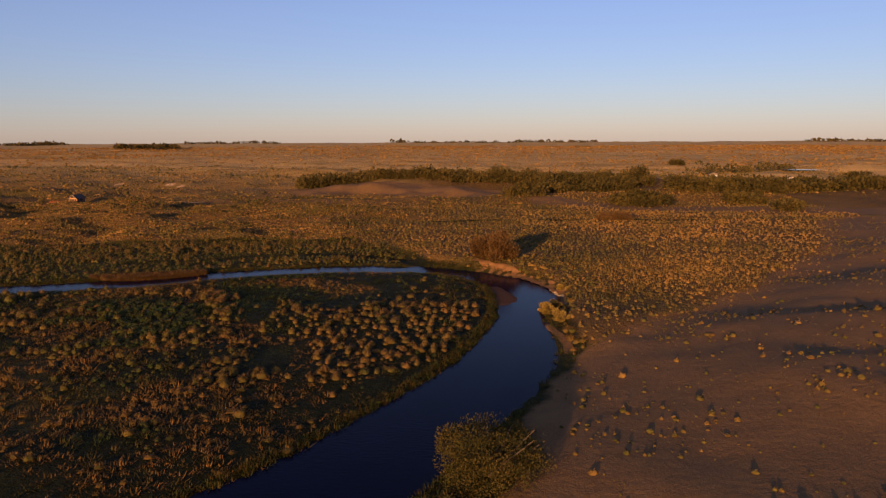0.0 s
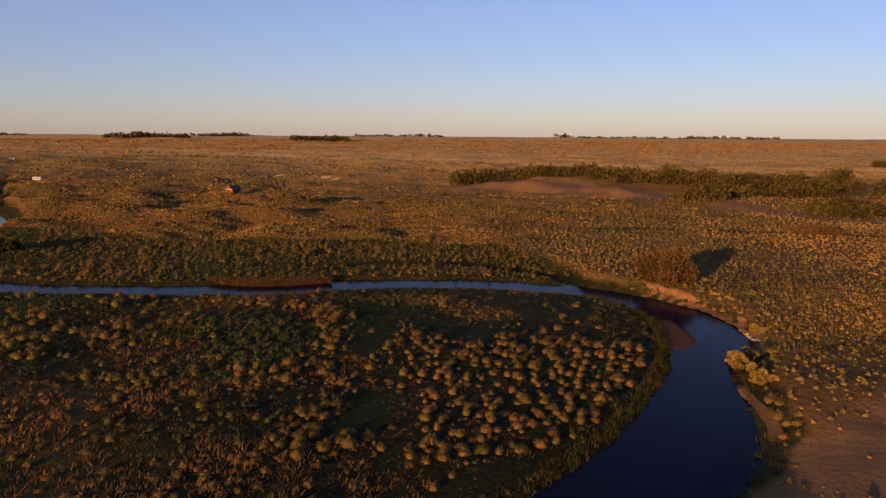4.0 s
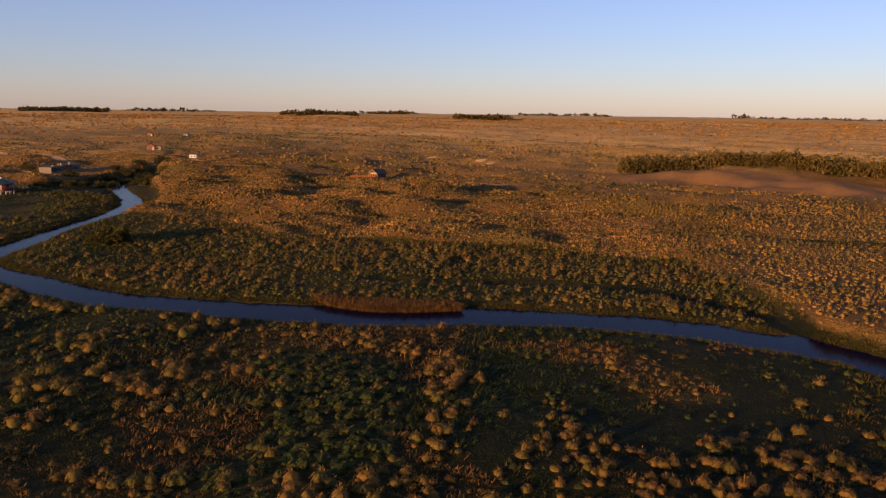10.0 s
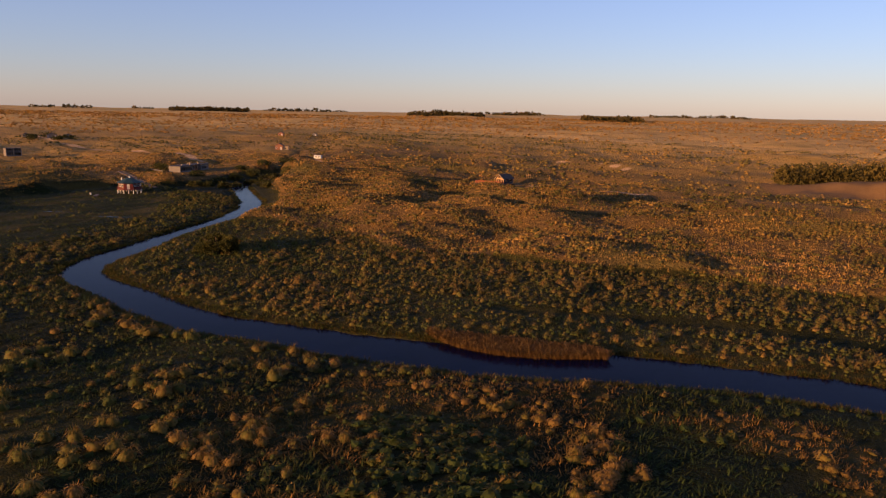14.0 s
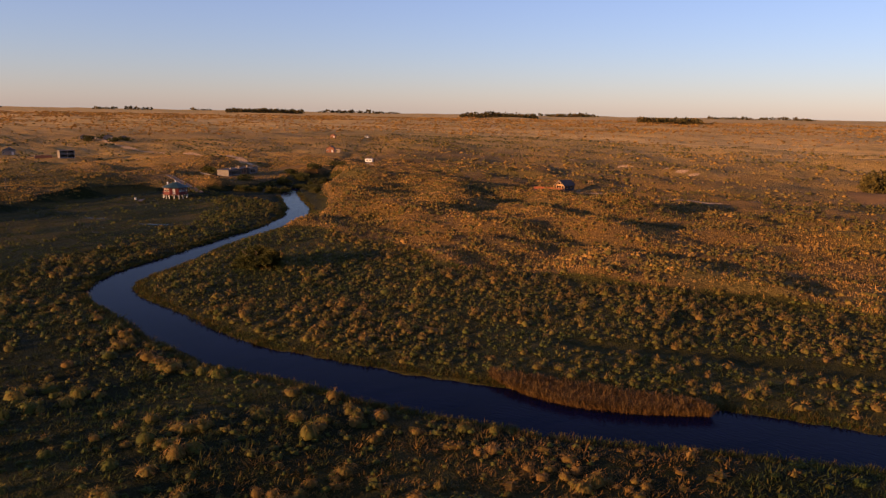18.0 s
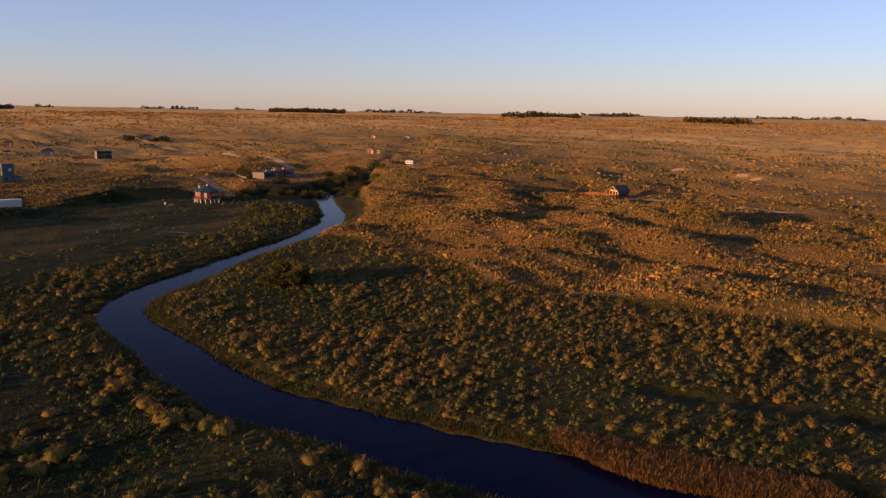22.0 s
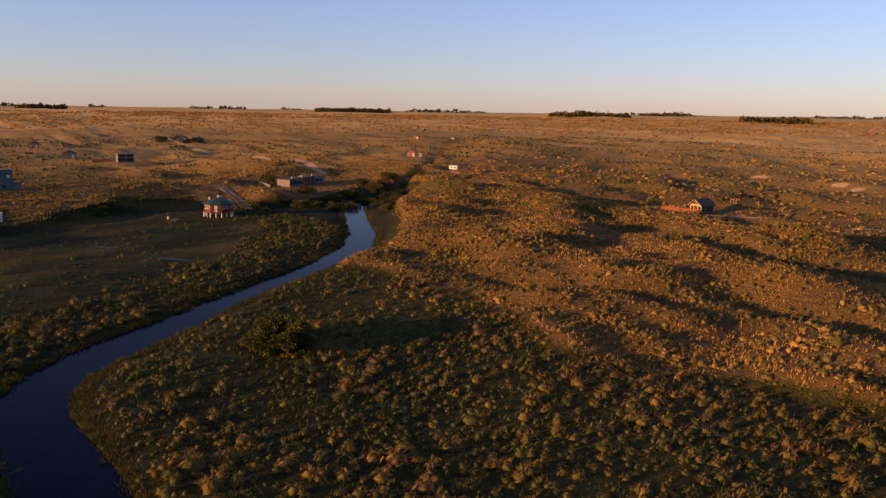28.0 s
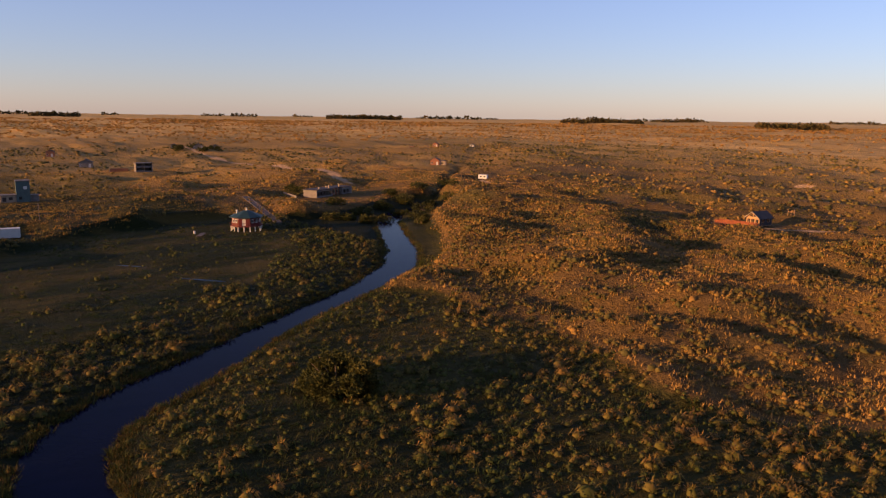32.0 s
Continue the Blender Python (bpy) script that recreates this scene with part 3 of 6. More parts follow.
def blades(px, py, pz, size, tint, count, tall=1.0, width=0.16, arch=1.0):
    """Fountains of arching leaves: each leaf is a bent diamond that rises from the clump's foot and droops at its tip. Gives verts, faces, tints."""
    n = len(px)
    az = rng.uniform(0, 2 * math.pi, (n, count))
    u = np.sqrt(rng.uniform(0.0, 1.0, (n, count)))
    s, h = size[:, None], size[:, None] * tall
    wild = rng.uniform(0.8, 1.2, (n, count))
    ca, sa = np.cos(az), np.sin(az)
    mr, mz = (0.12 + 0.56 * u) * s * wild, (0.92 - 0.30 * u) * h * wild
    tr, tz = (0.22 + 0.84 * u) * s * wild, (1.18 - 1.05 * arch * u) * h * rng.uniform(0.85, 1.15, (n, count))
    w = width * s * rng.uniform(0.7, 1.3, (n, count))
    foot = np.stack([px[:, None] + ca * 0.1 * s, py[:, None] + sa * 0.1 * s, pz[:, None] + 0 * az - 0.05], -1)
    left = np.stack([px[:, None] + ca * mr - sa * w, py[:, None] + sa * mr + ca * w, pz[:, None] + mz], -1)
    right = np.stack([px[:, None] + ca * mr + sa * w, py[:, None] + sa * mr - ca * w, pz[:, None] + mz], -1)
    swing = rng.normal(0, 0.12, (n, count)) * s
    tip = np.stack([px[:, None] + ca * tr - sa * swing, py[:, None] + sa * tr + ca * swing, pz[:, None] + tz], -1)
    v = np.stack([foot, right, left, tip], 2).reshape(-1, 3)
    k = np.arange(n * count)[:, None] * 4
    f = np.concatenate([k + np.array([[0, 1, 2]]), k + np.array([[1, 3, 2]])])
    t = np.repeat(np.clip(tint[:, None] + rng.normal(0, 0.10, (n, count)), 0, 1).ravel(), 4)
    return v, f, t


def domes(px, py, pz, size, tint, count, tall=0.9, width=0.1, sides=6, heart=0.68, hang=0.0):
    """Rounded tufts: a rough domed heart of matted leaves, its tint lowered to paint the shade inside, from which loose
    blades stand out. Gives verts, faces, tints.
    """
    n = len(px)
    rings = ((1.0, -0.05), (1.05, 0.38), (0.78, 0.76), (0.34, 0.97)) if sides > 5 else ((1.0, -0.05), (0.98, 0.5), (0.5, 0.9))
    a = np.arange(sides) * 2 * math.pi / sides
    shell = []
    skew, way = rng.uniform(0.03, 0.26, (n, 1)), rng.uniform(0, math.pi, (n, 1))   # each tuft is longer one way than the other
    tall = tall * rng.normal(1.0, 0.13, (n, 1)).clip(0.7, 1.3)
    for q, (r, h) in enumerate(rings):
        lump = rng.normal(1, 0.20, (n, sides)) * heart * r * (1 + skew * np.cos(2 * (a + 0.5 * q - way)))
        shell.append(np.stack([px[:, None] + np.cos(a + 0.5 * q) * lump * size[:, None], py[:, None] + np.sin(a + 0.5 * q) * lump * size[:, None],
                               pz[:, None] + h * tall * size[:, None] * rng.normal(heart, 0.09, (n, sides))], -1))
    v = np.concatenate(shell, 1)   # n, rings * sides, 3
    face = []
    for q in range(len(rings) - 1):
        for i in range(sides):
            j = (i + 1) % sides
            face += [(q * sides + i, q * sides + j, q * sides + sides + i), (q * sides + j, q * sides + sides + j, q * sides + sides + i)]
    last = (len(rings) - 1) * sides
    face += [(last, last + i, last + i + 1) for i in range(1, sides - 1)]
    per = v.shape[1]
    f = (np.array(face)[None] + np.arange(n)[:, None, None] * per).reshape(-1, 3)
    # hearts get a darker tint than the blades: inner shade put into the colour
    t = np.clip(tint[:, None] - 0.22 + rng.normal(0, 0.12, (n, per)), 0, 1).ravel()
    v = v.reshape(-1, 3)
    az = rng.uniform(0, 2 * math.pi, (n, count))
    s = size[:, None] * rng.normal(1.0, 0.11, (n, count)) * (1 + skew * np.cos(2 * (az - way)))
    tilt = np.arccos(rng.uniform(0.02, 1.0, (n, count)))
    root = tilt * np.where(rng.uniform(0, 1, (n, count)) < hang, rng.uniform(0.45, 0.8, (n, count)), 1.0)   # some leaves hang over the dome, the rest stand out
    ca, sa = np.cos(az), np.sin(az)
    w = width * size[:, None] * rng.uniform(0.7, 1.3, (n, count))
    point = lambda k, lift, side, tip: np.stack([px[:, None] + ca * np.sin(tip) * s * k - sa * w * side, py[:, None] + sa * np.sin(tip) * s * k + ca * w * side,
                                                 pz[:, None] + np.cos(tip) * s * tall * k + lift * s], -1)
    foot = np.where(root < tilt, 0.80, 0.60)
    vb = np.stack([point(foot, 0.05, 1, root), point(foot, 0.05, -1, root), point(1.0, -0.02, 0, tilt)], 2).reshape(-1, 3)
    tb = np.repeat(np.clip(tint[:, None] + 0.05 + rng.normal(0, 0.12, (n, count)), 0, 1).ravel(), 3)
    return np.concatenate([v, vb]), np.concatenate([f, np.arange(n * count * 3).reshape(-1, 3) + len(v)]), np.concatenate([t, tb])


def mats(px, py, pz, size, tint, count, tall=0.6, width=0.06):
    """Low ragged mats: many thin leaves that stand over a round patch and lean away from its middle. Gives verts, faces, tints."""
    n = len(px)
    az, u = rng.uniform(0, 2 * math.pi, (n, count)), np.sqrt(rng.uniform(0, 1, (n, count)))
    s = size[:, None]
    ca, sa = np.cos(az), np.sin(az)
    bx, by = px[:, None] + ca * u * s * 0.85, py[:, None] + sa * u * s * 0.85
    lean = (0.15 + 0.45 * u) * s * rng.uniform(0.5, 1.4, (n, count))
    up = s * tall * (1.15 - 0.55 * u) * rng.uniform(0.6, 1.3, (n, count))
    turn = az + rng.normal(0, 0.9, (n, count))
    w = width * rng.uniform(0.7, 1.4, (n, count)) * (0.6 + 0.6 * s)
    base = pz[:, None] + 0 * az - 0.06
    v = np.stack([np.stack([bx - np.sin(turn) * w, by + np.cos(turn) * w, base], -1), np.stack([bx + np.sin(turn) * w, by - np.cos(turn) * w, base], -1),
                  np.stack([bx + np.cos(turn) * lean, by + np.sin(turn) * lean, base + up], -1)], 2).reshape(-1, 3)
    t = np.repeat(np.clip(tint[:, None] + rng.normal(0, 0.12, (n, count)), 0, 1).ravel(), 3)
    return v, np.arange(len(v)).reshape(-1, 3), t


def stuff(name, pieces, material, label, category, smooth=False):
    v, f, t, at = [], [], [], 0
    for a, b, c in pieces:
        v.append(a), f.append(b + at), t.append(c)
        at += len(a)
    ob = new(name, mesh_from(name, np.concatenate(v) * UNIT, np.concatenate(f), (("tint", np.concatenate(t)),), material, smooth))
    return tagged(ob, label, category, kind="stuff")


def scatter(x0, x1, y0, y1, step_m):
    """Points on a jittered grid."""
    x, y = np.meshgrid(np.arange(x0, x1, step_m), np.arange(y0, y1, step_m))
    x = x.ravel() + rng.uniform(-0.85, 0.85, x.size) * step_m
    y = y.ravel() + rng.uniform(-0.85, 0.85, y.size) * step_m
    return x, y


# pampas tussocks of the marsh, in crowded patches with low dark mats between them
x, y = scatter(-262, 22, 0, 206, 1.4)
z, bank, dry, sand, track, far = land(x, y)
patch = vnoise(x, y, 26, 21) * 0.45 + vnoise(x, y, 8, 22) * 0.55
south = inside(x, y, MARSH_SOUTH)
wob = 8 * (vnoise(x, y, 11, 24) - 0.5)
core = marsh_part("core", x, y)
arc = np.maximum.reduce([1 - step(along(x, y, line) + 0.25 * wob, 1.2, 3.0) for line in ARCS])
west = (south > 0) * (1 - step(x, -165, -140))
north = np.maximum(((south < 0) & ~((x > 2) & (y < 142))) * 1.0, west)
wet = meadows(x, y)
bare = (1 - core) * step(vnoise(x, y, 13, 26), 0.50, 0.62) * (south > 0)
vein = 1 - step(np.abs(vnoise(x, y, 17, 61) * 0.65 + vnoise(x, y, 6, 62) * 0.35 - 0.5), 0.03, 0.11)   # tussocks crowd along winding lines
shoal = np.where(south > 0, np.where(x > -48, 2.6, 2.0), 2.2)
chance = np.where(core > 0.4, 0.80 + 0.5 * (patch - 0.5), np.where((south > 0) & (west < 0.5), np.maximum(0.04, 0.34 * vein * (1 - 0.6 * bare) * (1 - 0.5 * step(x, -66, -56)) + 0.75 * arc), np.clip(3.6 * (patch - 0.22), 0.25, 0.95)))
strip = (south > 0) & (x < -66) & (x > -150) & (bank < 34 + 12 * (vnoise(x, y, 10, 34) - 0.5))
chance = np.where(strip, np.maximum(chance, np.clip(2.6 * (patch - 0.36), 0.05, 0.7)), chance)
chance = chance * (1 - 0.96 * marsh_low(x, y) * (1 - 0.5 * arc))
chance = chance * (1 - 0.97 * wet) * np.where((south > 0) & (core < 0.4) & (bank < 9) & (x > -40), 0.12, 1)
chance = chance * np.where(y < 44, 0.25, 1) * (along(x, y, OXBOW) > 2.0)
keep = (bank > shoal) & (dry < 0.6) & (sand < 0.4) & (rng.uniform(0, 1, x.size) < chance)
x, y, z, patch, core, north = x[keep], y[keep], z[keep], patch[keep], core[keep], north[keep]
size = (0.36 + 0.62 * rng.uniform(0, 1, x.size) ** (0.8 + 1.0 * north + 0.6 * (1 - core))) * (0.85 + 0.25 * patch) * (1 + 0.04 * north) * (1 + 0.22 * (1 - core) * (1 - north))
size = size * (1 - 0.20 * (1 - north) + 0.28 * step(-x, 66, 80) * (1 - north)) * (1 + 0.45 * north * (vnoise(x, y, 7, 63) - 0.5)) * np.where(rng.uniform(0, 1, x.size) < 0.05, 1.25, 1.0)
tint = np.clip(0.60 + 0.04 * core - 0.25 * north - 0.16 * step(-x, 150, 175) - 0.20 * step(-x, 66, 90) * (1 - north) + 0.35 * (vnoise(x, y, 20, 27) - 0.5) + 0.25 * north * (size - 0.6) + rng.normal(0, 0.17, x.size), 0, 1)
close = ((x > -60) & (y < 130)) | ((x > -128) & (y < 134) & (size > 0.5))
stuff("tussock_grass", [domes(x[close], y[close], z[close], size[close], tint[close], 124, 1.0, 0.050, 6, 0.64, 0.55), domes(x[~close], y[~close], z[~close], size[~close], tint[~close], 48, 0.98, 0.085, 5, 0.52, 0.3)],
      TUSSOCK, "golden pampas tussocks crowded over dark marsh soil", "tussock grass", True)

# low herbs and sedge mats between the tussocks, green in one wide patch, rusty elsewhere
x, y = scatter(-262, 20, 30, 206, 1.06)
z, bank, dry, sand, track, far = land(x, y)
green = vnoise(x, y, 22, 31) * 0.6 + vnoise(x, y, 6, 32) * 0.4
lush = marsh_part("lush", x, y)
ruddy = np.maximum(marsh_part("gold", x, y), 0.8 * marsh_part("rust", x, y) * step(vnoise(x, y, 5, 82), 0.25, 0.45))
low = marsh_low(x, y)
north = inside(x, y, MARSH_SOUTH) < 0
open_marsh = (~north) * step(-x, 34, 42) * step(x, -150, -125)
bare = (~north) * step(vnoise(x, y, 13, 26) * 0.7 + vnoise(x, y, 5, 66) * 0.3, 0.54, 0.62) * (1 - lush)
chance = np.clip(2.4 * green - 0.30 + 0.35 * north + 0.35 * open_marsh + lush + ruddy, 0.6, 1) * (1 - 0.35 * bare * (1 - ruddy)) * (1 - 0.2 * meadows(x, y)) * np.where(along(x, y, OXBOW) < 2.0, 0.15, 1) * np.where(north, 0.75, 1)
keep = (bank > 0.5) & (dry < 0.5) & (sand < 0.4) & (rng.uniform(0, 1, x.size) < chance)
x, y, z, green, lush, north, open_marsh, ruddy = x[keep], y[keep], z[keep], green[keep], lush[keep], north[keep], open_marsh[keep], ruddy[keep]
low = low[keep]
rust = step(vnoise(x, y, 19, 64) * 0.6 + vnoise(x, y, 7, 65) * 0.4 + 0.16 * (1 - step(y, 92, 112)), 0.40, 0.56) * (1 - 0.75 * step(-x, 60, 90)) * (1 - 0.7 * step(x, -18, -8))
tint = np.clip(np.where(lush > 0.5, 0.26, np.where(north, 0.75 - 0.9 * green, 0.12 + 0.72 * rust + 0.25 * rust * step(x, -52, -44) * step(y, 108, 116)) - 0.5 * meadows(x, y)) + (0.42 * ruddy + 0.4 * marsh_part("gold", x, y)) * (1 - lush) - 0.6 * low + rng.normal(0, 0.16, x.size), 0, 1)
size = (0.48 + 0.60 * rng.uniform(0, 1, x.size) ** 1.8) * (0.6 + 0.8 * green) * (1 + 0.12 * open_marsh + 0.2 * lush) * (1 + 0.3 * low) * (1 - 0.35 * meadows(x, y))
tuft = (lush > 0.5) | ((ruddy > 0.5) & (rng.uniform(0, 1, x.size) < 0.35)) | ((x > -140) & ~north & (rng.uniform(0, 1, x.size) < 0.15) & (low < 0.5))
stuff("marsh_herbs", [mats(x[~tuft], y[~tuft], z[~tuft], size[~tuft] * 1.1, tint[~tuft], 22, (0.42 * (1 - 0.5 * low) * (1 + 0.3 * ruddy))[~tuft, None], 0.052), domes(x[tuft], y[tuft], z[tuft], size[tuft] * 0.7, tint[tuft], 26, 0.75, 0.10, 5, 0.6, 0.2)],
      HERB, "low green herbs and rusty sedge mats on wet ground", "herbs")

# small green tufts that close the gaps of the northern marsh and the river's western bank
x, y = scatter(-262, 0, 104, 206, 1.16)
z, bank, dry, sand, track, far = land(x, y)
south = inside(x, y, MARSH_SOUTH) > 0
fill = vnoise(x, y, 14, 73) * 0.5 + vnoise(x, y, 5, 74) * 0.5
keep = (bank > 1.0) & (dry < 0.6) & (along(x, y, OXBOW) > 2.2) & (~south | (x < -58)) & (rng.uniform(0, 1, x.size) < np.clip(3.0 * (fill - 0.26), 0.12, 0.95) * np.where(south, 0.35, 1) * (1 - 0.55 * meadows(x, y)))
x, y, z, fill, south = x[keep], y[keep], z[keep], fill[keep], south[keep]
tint = np.clip(0.16 + 0.5 * (vnoise(x, y, 11, 75) - 0.45) - 0.06 * south + rng.normal(0, 0.14, x.size), 0, 1)
stuff("marsh_tufts", [domes(x, y, z, rng.uniform(0.24, 0.52, x.size) * (0.7 + 0.6 * fill), tint, 10, 0.9, 0.14, 4, 0.58)], TUSSOCK, "small green grass tufts carpeting the wet marsh", "grass tufts", True)

# scrub and bunch grass of the dry land: an even low cover on the eastern flat, hummocky thickets elsewhere
def clear_of_yards(x, y, share=1.0):
    free = np.ones(x.shape, bool)
    for qx, qy, qr, qz in PADS:
        free &= np.hypot(x - qx, y - qy) > share * qr
    return free


def eastern_flat(x, y):
    return step(x, -55, -25) * (1 - step(y, 275, 310)) * step(y, 150, 165)


x, y = scatter(-60, 120, 60, 330, 1.3)
z, bank, dry, sand, track, far = land(x, y)
keep = (bank > 1.2) & (dry > 0.5) & (track < 0.2) & clear_of_yards(x, y) & (rng.uniform(0, 1, x.size) < np.maximum(0.93 * eastern_flat(x, y), 0.92 * step(x, 2, 10)) * (1 - 0.97 * sand))
x, y, z = x[keep], y[keep], z[keep]
tone = vnoise(x, y, 15, 67)
tint = np.clip(0.38 + 0.55 * (tone - 0.4) - 0.3 * meadows(x, y) + 0.18 * step(x, 10, 40) + rng.normal(0, 0.17, x.size), 0, 1)
low = [domes(x, y, z, rng.uniform(0.27, 0.70, x.size) * (0.75 + 0.5 * vnoise(x, y, 4, 68)), tint, 8, 0.9, 0.18, 4, 0.58)]

px, py = scatter(-330, 20, 120, 330, 2.4)
thick = vnoise(px, py, 20, 41) * 0.4 + vnoise(px, py, 8, 42) * 0.6
foot = inside(px, py, DRY_EAST)
west = 1 - step(px, -262, -240)
keep = rng.uniform(0, 1, px.size) < np.clip(2.9 * (thick - 0.20), 0.18, 0.97) * (1 - 0.9 * eastern_flat(px, py)) * np.where((foot > -2) & (foot < 5), 0.35, 1) * (1 - 0.3 * west)
px, py, thick = px[keep], py[keep], thick[keep]
west = west[keep]
hue = np.where(rng.uniform(0, 1, px.size) < (1 - 0.7 * west) * 0.52 + 0.55 * (vnoise(px, py, 34, 43) - 0.35), rng.uniform(0.02, 0.30, px.size), rng.uniform(0.40, 0.88, px.size))
many = rng.integers(2, 8, px.size)
host = np.repeat(np.arange(px.size), many)
reach = rng.uniform(0.35, 1.25, px.size)[host] * (0.6 + 0.8 * thick[host])
turn, away = rng.uniform(0, 2 * math.pi, host.size), np.sqrt(rng.uniform(0, 1, host.size))
x, y = px[host] + np.cos(turn) * away * reach * 1.25, py[host] + np.sin(turn) * away * reach * 0.85
z, bank, dry, sand, track, far = land(x, y)
size = (0.25 + 0.58 * rng.uniform(0, 1, x.size) ** 1.6) * (0.55 + 0.80 * thick[host]) * (1.25 - 0.45 * away)
tint = np.clip(hue[host] - 0.3 * meadows(x, y) + rng.normal(0, 0.11, x.size), 0, 1)
keep = (bank > 1.2) & (dry > 0.5) & (track < 0.2) & (sand < 0.5) & clear_of_yards(x, y)
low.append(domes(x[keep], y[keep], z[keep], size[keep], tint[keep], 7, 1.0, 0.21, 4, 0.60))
# rounded shrublets, crowded in the hollows of the near dunes
x, y = scatter(-235, -30, 168, 275, 1.15)
z, bank, dry, sand, track, far = land(x, y)
crowd = vnoise(x, y, 11, 84) * 0.5 + vnoise(x, y, 4, 85) * 0.5
foot = inside(x, y, DRY_EAST)
keep = (bank > 1.5) & (dry > 0.8) & (track < 0.2) & clear_of_yards(x, y) & (rng.uniform(0, 1, x.size) < np.clip(3.2 * (crowd - 0.36), 0.03, 0.9) * (1 - 0.8 * eastern_flat(x, y)) * step(foot, 1, 4))
x, y, z, crowd = x[keep], y[keep], z[keep], crowd[keep]
low.append(domes(x, y, z, rng.uniform(0.28, 0.78, x.size) * (0.6 + 0.7 * crowd), np.clip(0.16 + 0.5 * (vnoise(x, y, 16, 86) - 0.4) + rng.normal(0, 0.16, x.size), 0, 1), 16, 0.95, 0.13, 4, 0.56, 0.2))
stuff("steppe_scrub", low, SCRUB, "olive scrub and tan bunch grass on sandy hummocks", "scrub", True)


def short_grass(x0, x1, y0, y1, gap, big, label):
    """Short dry grass between the clumps: single bent blades in loose handfuls."""
    x, y = scatter(x0, x1, y0, y1, gap)
    z, bank, dry, sand, track, far = land(x, y)
    thick = vnoise(x, y, 12, 47) * 0.5 + vnoise(x, y, 3, 48) * 0.5
    keep = (bank > 0.8) & (dry > 0.35) & (track < 0.2) & (sand < 0.4) & (rng.uniform(0, 1, x.size) < np.clip(2.2 * (thick - 0.18), 0.15, 0.95))
    keep = keep & clear_of_yards(x, y, 0.8) & (rng.uniform(0, 1, x.size) < 1 - 0.65 * step(x, -55, -25) * step(y, 150, 165))
    x, y, z, thick = x[keep], y[keep], z[keep], thick[keep]
    m, az = 8, rng.uniform(0, 2 * math.pi, (x.size, 8))
    lean, tall = rng.uniform(0.05, 0.35, (x.size, m)) * big, rng.uniform(0.17, 0.44, (x.size, m)) * (0.6 + 0.6 * thick[:, None]) * big
    wide = rng.uniform(0.05, 0.11, (x.size, m)) * big
    hx, hy = x[:, None] + rng.normal(0, 0.38 * gap, (x.size, m)), y[:, None] + rng.normal(0, 0.38 * gap, (x.size, m))
    ca, sa = np.cos(az), np.sin(az)
    v = np.stack([np.stack([hx - sa * wide, hy + ca * wide, z[:, None] + 0 * az - 0.12], -1), np.stack([hx + sa * wide, hy - ca * wide, z[:, None] + 0 * az - 0.12], -1),
                  np.stack([hx + ca * lean, hy + sa * lean, z[:, None] + tall], -1)], 2).reshape(-1, 3)
    tint = np.clip(0.96 - 0.8 * vnoise(x, y, 30, 43) - 0.5 * meadows(x, y) - 0.3 * step(x, -55, -25) + 0.3 * (1 - step(x, -262, -240)), 0, 1)
    return stuff("dry_grass", [(v, np.arange(len(v)).reshape(-1, 3), np.repeat(np.clip(tint[:, None] + rng.normal(0, 0.15, (x.size, m)), 0, 1).ravel(), 3))], SCRUB, label, "grass")


short_grass(-235, 60, 120, 290, 0.95, 1.0, "short bleached grass over the sandy soil")
short_grass(-420, -235, 90, 320, 1.4, 1.0, "short bleached grass on the western dunes")
x, y = scatter(-560, 260, 330, 640, 3.1)
xw, yw = scatter(-640, -330, 60, 330, 3.3)
x, y = np.concatenate([x, xw]), np.concatenate([y, yw])
z, bank, dry, sand, track, far = land(x, y)
streak = vnoise(x * 0.42 + y * 0.1, y, 13, 44) * 0.6 + vnoise(x * 0.6, y, 5, 69) * 0.4   # rows of scrub along the old dune lines
keep = (track < 0.2) & (sand < 0.4) & ((np.abs(y - 374) > 24) | (np.abs(x) > 100)) & clear_of_yards(x, y) & (rng.uniform(0, 1, x.size) < np.clip(3.4 * (streak - 0.30), 0.06, 0.97) * (1 - 0.45 * step(-x, 300, 350) * (1 - step(y, 250, 330))))
x, y, z, streak = x[keep], y[keep], z[keep], streak[keep]
size = (0.35 + 0.95 * rng.uniform(0, 1, x.size) ** 1.5) * (0.6 + 0.8 * streak)
tint = np.clip(0.76 - 0.2 * step(-x, 280, 340) - 0.9 * (streak - 0.4) + 0.7 * (vnoise(x, y, 45, 45) - 0.5) + rng.normal(0, 0.18, x.size), 0, 1)
near = (y < 430) & (x > -450)
stuff("far_scrub", [domes(x[near], y[near], z[near], size[near], tint[near], 3, 0.75, 0.28, 4, 0.72), domes(x[~near], y[~near], z[~near], size[~near], tint[~near], 0, 0.7, 0.3, 4, 0.85)],
      SCRUB, "scattered scrub in rows over the far steppe", "scrub", True)
ang, rad = rng.uniform(radians(-35), radians(95), 38000), np.sqrt(rng.uniform(560 ** 2, 2300 ** 2, 38000))
x, y = -30 - np.sin(ang) * rad, 70 + np.cos(ang) * rad
keep = ((y > 640) | (x < -640)) & (rng.uniform(0, 1, x.size) < np.clip(2.5 * vnoise(x * 0.5, y, 70, 46) - 0.5, 0.1, 1))
x, y, rad = x[keep], y[keep], rad[keep]
